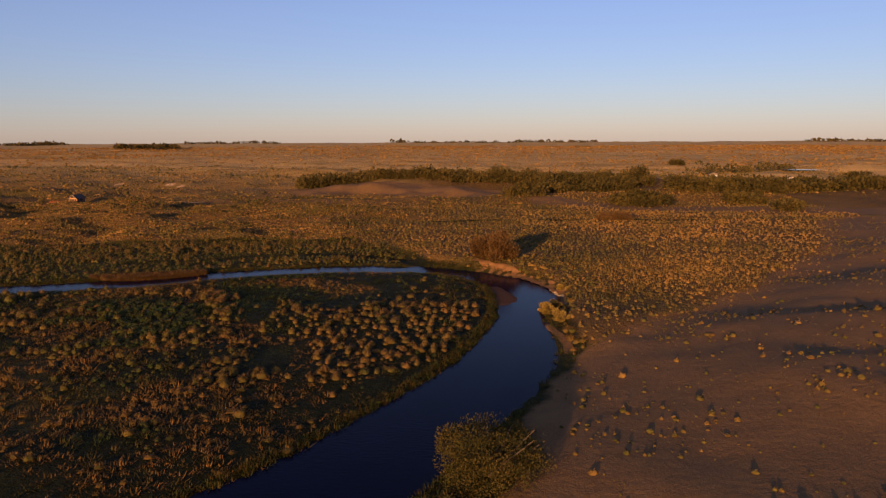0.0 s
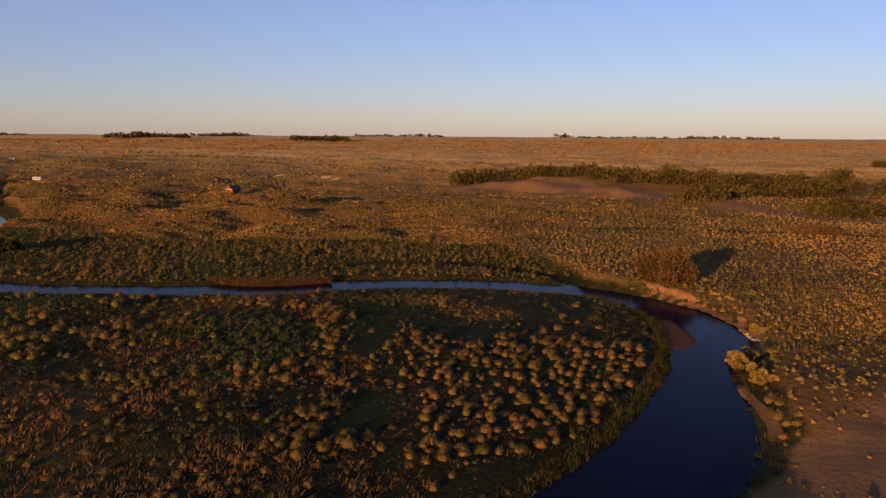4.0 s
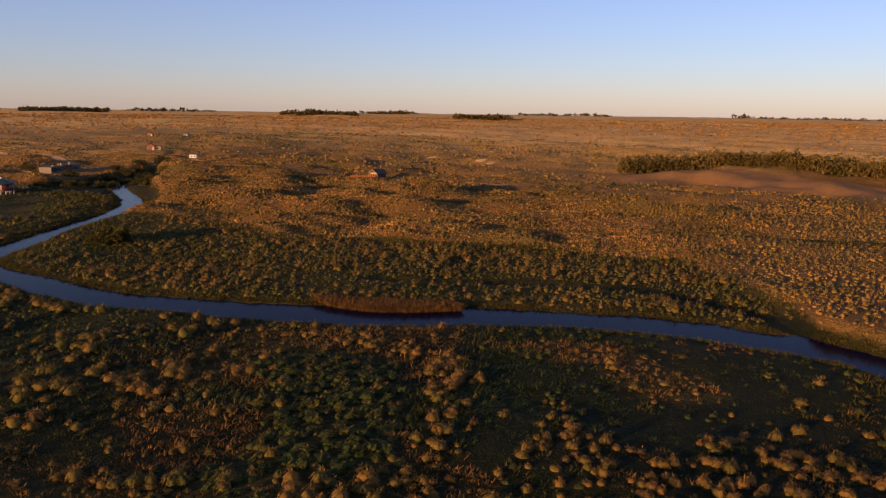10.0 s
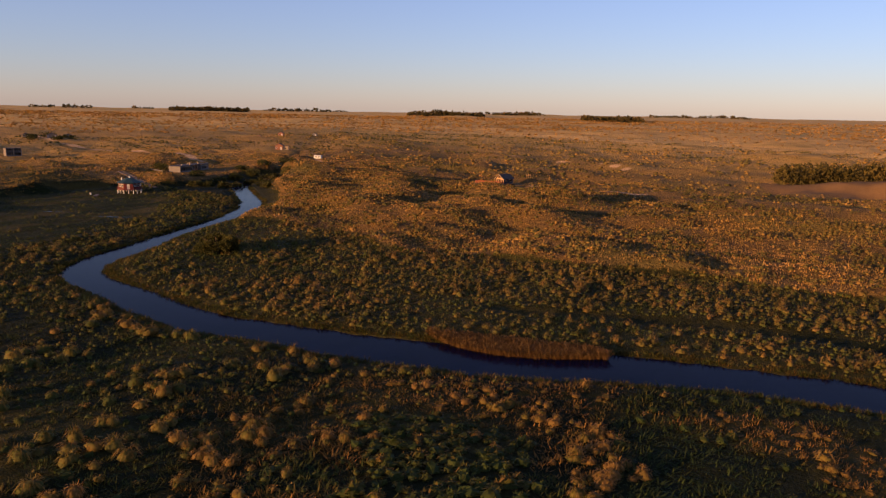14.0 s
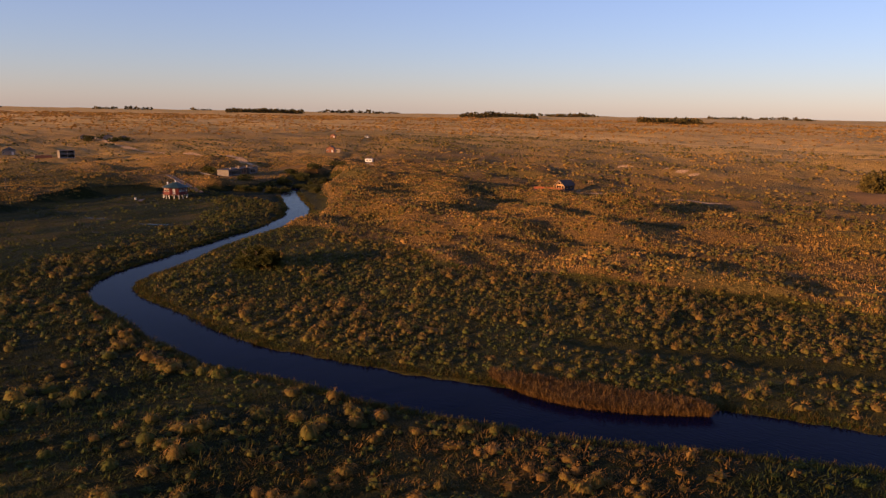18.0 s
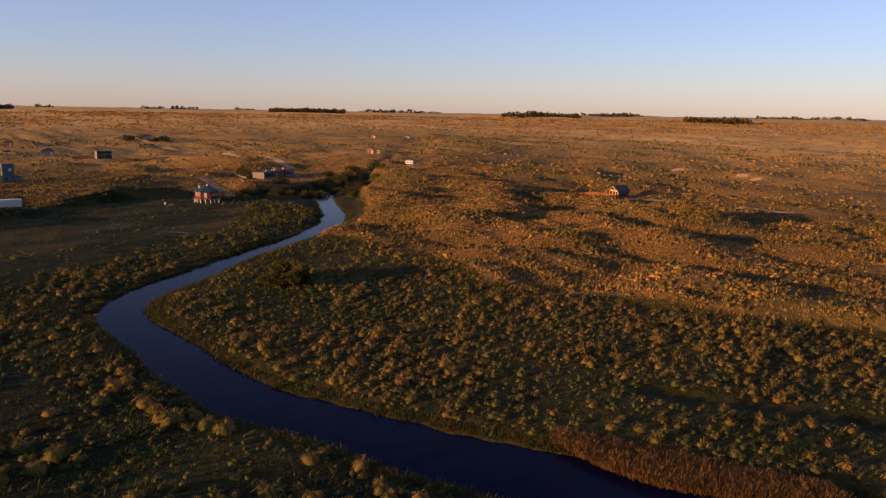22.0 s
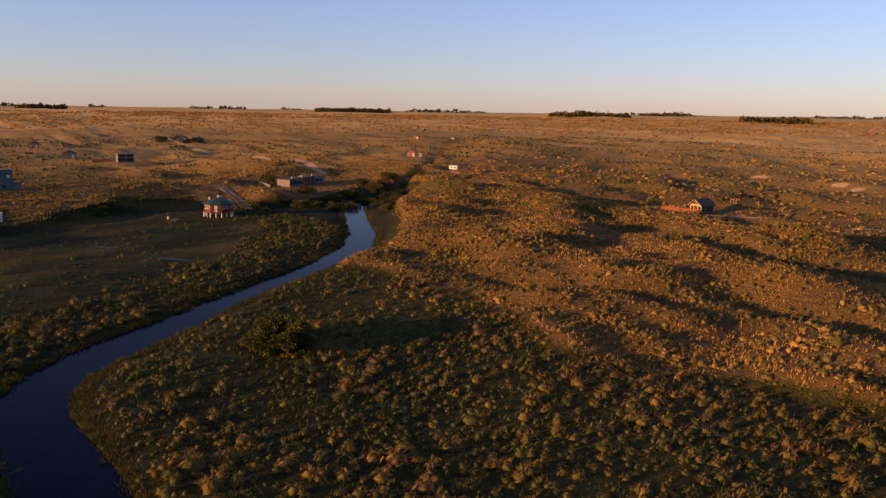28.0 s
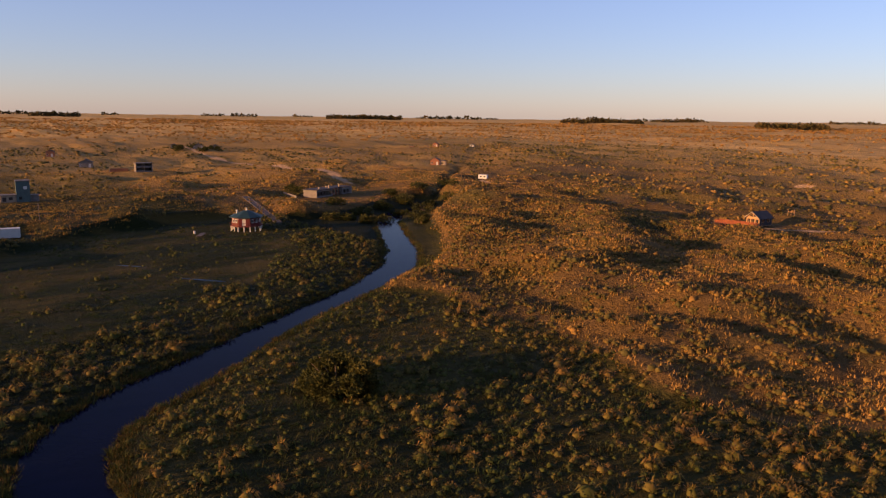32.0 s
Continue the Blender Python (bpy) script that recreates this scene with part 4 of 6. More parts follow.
stuff("plain_tufts", [blades(x, y, land(x, y)[0], rng.uniform(0.9, 1.6, x.size) * (0.8 + rad / 700), np.clip(rng.normal(0.88, 0.15, x.size), 0, 1), 4, 0.55, 0.5, 0.6)],
      SCRUB, "tall dry grass patches over the distant plain", "grass")

# lone tufts on the drift sand, each with its long shadow
x, y = scatter(8, 130, 44, 230, 1.05)
z, bank, dry, sand, track, far = land(x, y)
near_edge = np.exp(-np.clip(inside(x, y, SAND_EAST), 0, 99) / 22)
drift = vnoise(x, y, 9, 71) * 0.6 + vnoise(x, y, 3.5, 72) * 0.4
keep = (sand > 0.5) & (bank > 2) & (rng.uniform(0, 1, x.size) < np.clip(3.6 * (drift - 0.36), 0.03, 0.95) * (0.25 + 0.75 * near_edge))
x, y, z = x[keep], y[keep], z[keep]
stuff("sand_tufts", [domes(x, y, z, rng.choice([0.14, 0.25, 0.43], x.size, p=[0.45, 0.40, 0.15]) * rng.uniform(0.7, 1.3, x.size), rng.uniform(0.4, 1.0, x.size), 9, 1.0, 0.17, 5)],
      TUSSOCK, "small dry grass tufts on bare drift sand", "grass tufts")

# a rusty reed bed stands in the water of the northern bank
s = rng.uniform(0, 1, 2600)
side = rng.uniform(-1, 1, s.size)
x = -79.0 + 20.0 * s - side * 0.8
y = 140.2 + 7.4 * s - 1.6 * np.sin(s * math.pi) + side * 1.9 * (0.3 + np.sin(s * math.pi))
stuff("reed_bed", [blades(x, y, np.full(s.size, -0.05), rng.uniform(0.4, 1.0, s.size), rng.uniform(0, 1, s.size), 14, 1.2, 0.026, 0.5)],
      REED, "rust-brown bulrushes standing in the river edge", "reeds")

# pale sedge along the waterline
p = np.array(RIVER, float)
seg = rng.integers(4, len(p) - 4, 6500)
s = rng.uniform(0, 1, seg.size)
mid = p[seg] + (p[seg + 1] - p[seg]) * s[:, None]
d = p[seg + 1, :2] - p[seg, :2]
d /= np.linalg.norm(d, axis=1)[:, None]
which = rng.choice([-1, 1], seg.size)
off = mid[:, 2] + rng.uniform(0.2, 1.6, seg.size)
x, y = mid[:, 0] - d[:, 1] * which * off, mid[:, 1] + d[:, 0] * which * off
z, bank, dry, sand, track, far = land(x, y)
keep = (bank > -0.1) & (sand < 0.5) & ~((x > 4) & (y < 122) & (rng.uniform(0, 1, x.size) < 0.8))
x, y, z = x[keep], y[keep], z[keep]
stuff("bank_sedge", [mats(x, y, z, rng.uniform(0.35, 0.8, x.size), rng.uniform(0.0, 0.75, x.size), 16, 0.75, 0.04)], HERB, "olive sedge hanging over the river banks", "sedge")


# ---- shrubs and trees ----
def part(name, me, material, parent, label=""):
    """Links a mesh as one part of a thing."""
    if isinstance(me, bmesh.types.BMesh):
        data = bpy.data.meshes.new(name)
        me.to_mesh(data)
        me.free()
        me = data
    if material and not me.materials:
        me.materials.append(material)
    ob = new(name, me)
    ob.parent = parent
    if label:
        ob["label"] = label
    return ob


def crown_mesh(name, radius, tall, count, leaf, material, seed, flat=0.25, twig=False, skirt=False):
    """An uneven crown of many small leaf clumps round several lobes, with gaps between them."""
    r = np.random.default_rng(seed)
    lobes = max(4, int(radius * (5 if skirt else 2.6)))
    la = r.uniform(0, 2 * math.pi, lobes)
    lr = radius * np.sqrt(r.uniform(0.0, 0.62, lobes))
    lx, ly = np.cos(la) * lr, np.sin(la) * lr
    ls = radius * r.uniform(0.25, 0.45, lobes)
    lz = (tall - ls * 0.8) * (1 - 0.55 * (lr / radius) ** 2) * r.uniform(0.65, 1.0, lobes)
    if skirt:   # lobes down to the ground all round
        low = r.uniform(0, 1, lobes) < 0.5
        lr = np.where(low, radius * r.uniform(0.50, 0.74, lobes), lr)
        lx, ly = np.cos(la) * lr, np.sin(la) * lr
        lz = np.where(low, ls * 0.5 + 0.15 * tall * r.uniform(0, 1, lobes), lz)
    k = r.integers(0, lobes, count)
    d = r.normal(0, 1, (count, 3))
    d /= np.linalg.norm(d, axis=1)[:, None]
    rad = ls[k] * r.uniform(0.55, 1.08, count)
    c = np.stack([lx[k] + d[:, 0] * rad, ly[k] + d[:, 1] * rad, np.maximum(0.15, lz[k] + d[:, 2] * rad * 0.85 - flat * 0)], 1)
    up = np.array([0, 0, 0.7 if twig else 0.25])
    a = d + up + r.normal(0, 0.35, (count, 3))
    a /= np.linalg.norm(a, axis=1)[:, None]
    b = np.cross(a, r.normal(0, 1, (count, 3)))
    b /= np.linalg.norm(b, axis=1)[:, None]
    ln = leaf * r.uniform(0.6, 1.4, count)[:, None]
    wd = ln * (0.34 if twig else 0.5)
    v = np.stack([c - b * wd, c + b * wd, c + a * ln], 1).reshape(-1, 3)
    tint = np.repeat(np.clip(0.25 + 0.5 * r.uniform(0, 1, lobes)[k] + r.normal(0, 0.15, count), 0, 1), 3)
    return mesh_from(name, v, np.arange(count * 3).reshape(-1, 3), (("tint", tint),), material)


def limb_mesh(name, radius, tall, stems, seed):
    """Several bent, tapering stems that spread from one foot."""
    r = random.Random(seed)
    bm = bmesh.new()
    for i in range(stems):
        a = 2 * math.pi * (i + r.uniform(-0.3, 0.3)) / stems
        reach, top = radius * r.uniform(0.35, 0.75), tall * r.uniform(0.55, 0.85)
        rings = []
        for s in (0, 0.35, 0.7, 1.0):
            w = (0.05 + 0.022 * tall) * (1 - 0.8 * s)
            cx, cy, cz = math.cos(a) * reach * s ** 1.3, math.sin(a) * reach * s ** 1.3, -0.25 + (top + 0.25) * s
            rings.append([bm.verts.new((cx + math.cos(q * math.pi / 3) * w, cy + math.sin(q * math.pi / 3) * w, cz)) for q in range(6)])
        for lo, hi in zip(rings, rings[1:]):
            for q in range(6):
                bm.faces.new((lo[q], lo[(q + 1) % 6], hi[(q + 1) % 6], hi[q]))
    me = bpy.data.meshes.new(name)
    bm.to_mesh(me)
    bm.free()
    return me


def shrub(name, x, y, radius, tall, material, label, category, seed, count=1500, leaf=0.35, stems=7, twig=False, sx=1.0, turn=0.0, skirt=False):
    ob = new(name)
    ob.matrix_world = pose(x * UNIT, y * UNIT, height(x, y) * UNIT, 0, 0, turn) @ Matrix.Diagonal((sx * UNIT, UNIT, UNIT, 1))
    herd = {"dune_bush": "bushes on the sand", "bank_bush": "bushes on the bank", "garden_bush": "bushes by the flat-roofed house", "gully_bush": "bushes in the gully",
            "ridge_tree": "trees behind the ridge", "hut_tree": "trees round the huts"}
    part("stems", limb_mesh("stems", radius, tall, stems, seed), BARK, ob)
    part("crown", crown_mesh("crown", radius, tall, count, leaf, material, seed, twig=twig, skirt=skirt), material, ob)
    return tagged(ob, label, category, herd.get(name, ""))


shrub("tamarisk_bush", 0.9, 158.2, 5.0, 6.4, TAMARISK, "large rounded russet tamarisk bush at the river bend", "bush", 1, 16000, 0.36, 14, True, skirt=True)
shrub("olive_bush", 1.3, 57.6, 5.2, 4.6, WILLOW, "dense olive-green bush beside the water and sand", "bush", 2, 24000, 0.15, 14, True, skirt=True)
shrub("olive_bush", -142.0, 152.6, 3.6, 3.9, LEAF, "dense dark green bush alone in the marsh grass", "bush", 3, 16000, 0.22, 9, sx=1.35, skirt=True)
shrub("brown_bush", 37.5, 236.0, 5.5, 4.2, TAMARISK, "wide brown dome-shaped bush at the sand flat", "bush", 4, 7000, 0.4, 9, True, skirt=True)
for i, (x, y, r, h) in enumerate([(104.5, 271, 6.5, 4.0), (200, 300, 12, 5), (150, 640, 7, 5), (220, 470, 9, 6)]):
    shrub("dune_bush", x, y, r, h, PINE, "low green dome-shaped bush on the sand", "bush", 20 + i, 1200, 0.9, 6)
for i, (x, y, r, h) in enumerate([(9.4, 116.6, 1.5, 1.8), (10.7, 113.4, 1.5, 1.7), (9.2, 119.4, 1.3, 1.7), (11.4, 110.2, 1.4, 1.5), (11.0, 121.6, 1.2, 1.3), (13.2, 132.0, 1.3, 1.3)]):
    shrub("bank_bush", x, y, r, h, GOLD, "sunlit yellow-green bush on the river bank", "bush", 90 + i, 1800, 0.20, 5, True, skirt=True)
for i, (x, y) in enumerate([(-290.5, 230.0), (-286.6, 228.2), (-294.5, 231.0)]):
    shrub("garden_bush", x, y, 2.7, 3.3, LEAF, "dark bush at the end of the flat-roofed house", "bush", 40 + i, 700, 0.3, 5)
for i, (x, y, r, h) in enumerate([(-246, 246, 3.5, 2.5), (-252, 262, 4, 2.8), (-236, 236, 3, 2.2), (-264, 252, 4, 2.6), (-228, 231, 2.4, 1.8), (-258, 240, 3, 2.4), (-268, 274, 4, 2.6), (-260.9, 226.0, 3.0, 2.2), (-252.8, 229.3, 3.2, 2.4), (-255.9, 238.9, 2.6, 2.0), (-272.8, 253.7, 3.0, 2.2), (-261.6, 251.1, 2.4, 1.8), (-272.1, 264.5, 3.2, 2.4), (-244.9, 219.9, 2.6, 1.9), (-238.9, 221.2, 2.6, 2.0), (-247.3, 216.2, 3.0, 2.2), (-259.9, 259.7, 2.4, 1.8), (-240.1, 227.3, 3.2, 2.4), (-246.9, 238.5, 2.6, 1.9)]):
    shrub("gully_bush", x, y, r, h, LEAF, "dark scrubby bush in the shaded gully", "bush", 160 + i, 900, 0.34, 5, skirt=True)


def woods(name, label, spots, material, seed, per=60, leafy=0.36):
    """Crowns joined into one wood: spots are x, y, radius, height."""
    r = np.random.default_rng(seed)
    vs, fs, ts, at = [], [], [], 0
    sp = np.array(spots, float)
    zz = land(sp[:, 0], sp[:, 1])[0]
    lobe = 0.62 + 0.75 * vnoise(sp[:, 0], sp[:, 1], 7.5, 91)   # single bushes bulge out of the mass
    for (x, y, rad, tall), z, bulge in zip(spots, zz, lobe):
        tall = tall * bulge
        d = r.normal(0, 1, (per, 3))
        d /= np.linalg.norm(d, axis=1)[:, None]
        c = d * r.uniform(0.55, 1.05, (per, 1)) * np.array([rad, rad, tall * 0.46]) + np.array([x, y, z + tall * 0.52])
        a = d + np.array([0, 0, 0.4]) + r.normal(0, 0.4, (per, 3))
        a /= np.linalg.norm(a, axis=1)[:, None]
        b = np.cross(a, r.normal(0, 1, (per, 3)))
        b /= np.linalg.norm(b, axis=1)[:, None]
        leaf = leafy * min(rad, tall) * r.uniform(0.6, 1.4, (per, 1))
        v = np.stack([c - b * leaf * 0.6, c + b * leaf * 0.6, c + a * leaf], 1).reshape(-1, 3)
        trunk = np.array([[x - 0.1 * rad, y, z - 0.3], [x + 0.1 * rad, y, z - 0.3], [x, y, z + tall * 0.7]])
        v = np.concatenate([v, trunk])
        vs.append(v), ts.append(np.clip(np.full(len(v), r.uniform(0.2, 0.8)) + r.normal(0, 0.12, len(v)), 0, 1))
        fs.append(np.arange(len(v)).reshape(-1, 3) + at)
        at += len(v)
    ob = new(name, mesh_from(name, np.concatenate(vs) * UNIT, np.concatenate(fs), (("tint", np.concatenate(ts)),), material))
    return tagged(ob, label, "woods", kind="stuff")


def belt(line, wide, gap, rad, tall, seed):
    """Spots for crowns along a line, several rows deep."""
    r = random.Random(seed)
    out = []
    for (ax, ay), (bx, by) in zip(line, line[1:]):
        ln = math.hypot(bx - ax, by - ay)
        rows = max(1, int(wide / gap))
        for i in range(int(ln / gap) + 1):
            for j in range(rows):
                s, o = (i + r.uniform(-0.3, 0.3)) * gap / ln, (j - (rows - 1) / 2 + r.uniform(-0.35, 0.35)) * gap
                out.append((ax + (bx - ax) * s - (by - ay) / ln * o, ay + (by - ay) * s + (bx - ax) / ln * o, rad * r.uniform(0.75, 1.25), tall * r.uniform(0.75, 1.2)))
    return out


woods("ridge_thicket", "dense olive-green thicket along the dune ridge", belt([(-97, 366), (-82, 372), (-60, 384), (-34, 382), (0, 376), (30, 368), (75, 372)], 22, 2.6, 1.8, 5.2, 1), PINE, 1, 80, 0.38)
def patch_of(cx, cy, rx, ry, gap, rad, tall, seed):
    """Spots for crowns that fill an oval, lower at its rim."""
    r = random.Random(seed)
    out = []
    for i in range(int(4 * rx * ry / gap ** 2)):
        u, v = r.uniform(-1, 1), r.uniform(-1, 1)
        if u * u + v * v < 1:
            out.append((cx + u * rx, cy + v * ry, rad * r.uniform(0.75, 1.25), tall * (1.1 - 0.45 * (u * u + v * v)) * r.uniform(0.85, 1.15)))
    return out


woods("dune_thicket", "dense green thicket in front of the ridge", belt([(22, 333), (40, 339), (60, 352)], 20, 2.6, 1.9, 5.2, 2) + belt([(76, 333), (95, 331), (120, 341), (150, 353), (200, 372), (300, 392)], 26, 3.0, 2.2, 5.4, 3), PINE, 2, 64, 0.38)
for i, (cx, cy, rx, ry, tall) in enumerate([(12, 307, 9, 6, 5.0), (57, 295, 13, 8, 5.4), (97, 299, 8, 7, 4.6)]):
    woods("dune_copse", "rounded green copse standing on the sand", patch_of(cx, cy, rx, ry, 2.3, 1.8, tall, 60 + i), PINE, 70 + i, 64, 0.38)
for i, (x, y) in enumerate([(-71, 468), (-66, 470), (-60, 467)]):
    shrub("ridge_tree", x, y, 4.2, 5.0, PINE, "dark bushy tree behind the dune ridge", "tree", 110 + i, 900, 0.7, 5, skirt=True)
woods("hedge", "dark row of trees round the farmstead", belt([(150, 560), (190, 570), (225, 590)], 14, 6, 4, 6, 4) + belt([(110, 440), (150, 430)], 8, 5, 3, 5, 5), PINE, 3, 24)


def direction_spot(bearing, distance):
    """A place at that bearing (degrees, left of north) and distance from the middle of the flight."""
    return -30 - math.sin(radians(bearing)) * distance, 70 + math.cos(radians(bearing)) * distance


def grove(b0, b1, distance, deep, tall, seed, gap=11):
    r = random.Random(seed)
    wide = radians(abs(b1 - b0)) * distance
    out = []
    for i in range(int(wide / gap) + 1):
        for j in range(max(1, int(deep / (gap * 1.6)))):
            x, y = direction_spot(b0 + (b1 - b0) * (i + r.uniform(-0.4, 0.4)) * gap / wide, distance + j * gap * 1.6 + r.uniform(-4, 4))
            out.append((x, y, gap * 0.62 * r.uniform(0.8, 1.3), tall * r.uniform(0.7, 1.1)))
    return out


for i, (b0, b1, dist, deep, tall) in enumerate([(28.0, 23.7, 2030, 90, 12), (41.2, 35.5, 2650, 90, 14), (58.6, 53.2, 2990, 90, 14), (78.2, 75.3, 3000, 60, 14)]):
    woods("tree_grove", "dark planted grove standing alone on the plain", grove(b0, b1, dist, deep, tall, i), WOODS, 10 + i, 34, 0.6)
for i, (b0, b1) in enumerate([(52, 49.4), (49, 47.3), (47, 46), (34.6, 31.5), (23.3, 16.3), (7.8, 6.5), (6.2, -0.6), (-1.3, -5.5), (-5.9, -8), (-22.5, -27.5),
                              (61, 59.7), (65.3, 63.7), (67.5, 66), (80.5, 78.6), (74, 73.2), (31.2, 35.5)]):
    woods("tree_line", "thin dark line of trees on the horizon", grove(b0, b1, 3560 + 40 * (i % 5), 30, (9, 11, 7, 10)[i % 4], 50 + i, 17), WOODS, 50 + i, 26, 0.8)


# ---- buildings ----
WHITE = plain("white_paint", (0.50, 0.47, 0.43), 0.6, 0.3, 0.15)
CREAM = plain("cream_plaster", (0.30, 0.22, 0.15), 0.9, 0.15, 0.25)
CEMENT = plain("grey_cement", (0.165, 0.140, 0.125), 0.9, 0.15, 0.35)
BRICK = plain("hollow_brick", (0.25, 0.105, 0.06), 0.9, 0.15, 0.35)
RED = plain("red_boards", (0.10, 0.011, 0.008), 0.6, 0.3, 0.25)
GREEN = plain("dark_green_sheet", (0.010, 0.030, 0.028), 0.55, 0.35, 0.3)
SLATE = plain("dark_roof_felt", (0.055, 0.045, 0.045), 0.8, 0.2, 0.35)
TIMBER = plain("varnished_timber", (0.36, 0.19, 0.080), 0.6, 0.3, 0.3)
RAIL = plain("orange_stained_boards", (0.205, 0.050, 0.016), 0.7, 0.25, 0.3)
TEAL = plain("weathered_teal_plaster", (0.075, 0.105, 0.10), 0.85, 0.2, 0.3)
STEEL = plain("galvanised_steel", (0.45, 0.46, 0.48), 0.45, 0.4, 0.25, 3.0, 0.6)
PLANK = plain("grey_planks", (0.11, 0.09, 0.085), 0.9, 0.15, 0.35)
PANE = Nodes("window_glass", 0.06, 0.6).colour((0.015, 0.018, 0.022)).mat
GAP_SHADE = plain("painted_dark_interior", (0.05, 0.04, 0.035), 0.95, 0.05, 0.3)


def box(bm, x0, x1, y0, y1, z0, z1, bevel=0.0):
    v = [bm.verts.new((x, y, z)) for z in (z0, z1) for x, y in ((x0, y0), (x1, y0), (x1, y1), (x0, y1))]
    made = [bm.faces.new([v[i] for i in q]) for q in ((3, 2, 1, 0), (4, 5, 6, 7), (0, 1, 5, 4), (1, 2, 6, 5), (2, 3, 7, 6), (3, 0, 4, 7))]
    if bevel:
        edges = list({e for f in made for e in f.edges})
        bmesh.ops.bevel(bm, geom=edges, offset=bevel, segments=1, affect="EDGES")
    return bm


def block(name, x0, x1, y0, y1, z0, z1, material, parent, label="", bevel=0.03):
    return part(name, box(bmesh.new(), x0, x1, y0, y1, z0, z1, bevel), material, parent, label)


def wall_with_holes(name, length, tall, thick, holes, material, parent, m, z0=0.0, label=""):
    """A wall along x from 0, of that thickness behind y = 0, with real openings: holes are x0, x1, z0, z1. m places it."""
    bm = bmesh.new()
    xs = sorted({0.0, length, *[h[0] for h in holes], *[h[1] for h in holes]})
    zs = sorted({0.0, tall, *[h[2] for h in holes], *[h[3] for h in holes]})
    for xa, xb in zip(xs, xs[1:]):
        for za, zb in zip(zs, zs[1:]):
            cx, cz = (xa + xb) / 2, (za + zb) / 2
            if not any(h[0] < cx < h[1] and h[2] < cz < h[3] for h in holes):
                box(bm, xa, xb, 0, thick, z0 + za, z0 + zb)
    bmesh.ops.remove_doubles(bm, verts=bm.verts, dist=0.001)
    inner = [f for f in bm.faces if all(len(e.link_faces) > 2 for e in f.edges)]
    bm.transform(m)
    return part(name, bm, material, parent, label)


def window(x0, x1, z0, z1, thick, parent, m, frame_material=None, mullion=True):
    """A window in an opening: frame with its four bars, glass set back."""
    w = 0.09
    bm = bmesh.new()
    for a in ((x0, x1, z0, z0 + w), (x0, x1, z1 - w, z1), (x0, x0 + w, z0 + w, z1 - w), (x1 - w, x1, z0 + w, z1 - w)):
        box(bm, a[0], a[1], -0.04, 0.10, a[2], a[3])
    if mullion:
        c = (x0 + x1) / 2
        box(bm, c - 0.03, c + 0.03, -0.03, 0.09, z0 + w, z1 - w)
    bm.transform(m)
    win = part("window", bm, frame_material or WHITE, parent)
    bm = bmesh.new()
    box(bm, x0 + w, x1 - w, 0.04, 0.055, z0 + w, z1 - w)
    bm.transform(m)
    part("pane", bm, PANE, win)
    return win


def gable_roof(name, x0, x1, y0, y1, z, rise, thick, material, parent, along_y=True, label=""):
    """Two sloping slabs with overhang."""
    bm = bmesh.new()
    c = (x0 + x1) / 2
    for s in (-1, 1):
        e = x0 if s < 0 else x1
        pts = [(c, z + rise), (e, z), (e, z + thick), (c, z + rise + thick)]
        lo = [bm.verts.new((px, y0, pz)) for px, pz in pts]
        hi = [bm.verts.new((px, y1, pz)) for px, pz in pts]
        bm.faces.new(lo), bm.faces.new(hi[::-1])
        for i in range(4):
            bm.faces.new((lo[i], hi[i], hi[(i + 1) % 4], lo[(i + 1) % 4]))
    bmesh.ops.recalc_face_normals(bm, faces=bm.faces)
    return part(name, bm, material, parent, label)


def place(name, x, y, turn, z=None):
    ob = new(name)
    ob.matrix_world = pose(x * UNIT, y * UNIT, (height(x, y) if z is None else z) * UNIT, 0, 0, turn)
    return ob


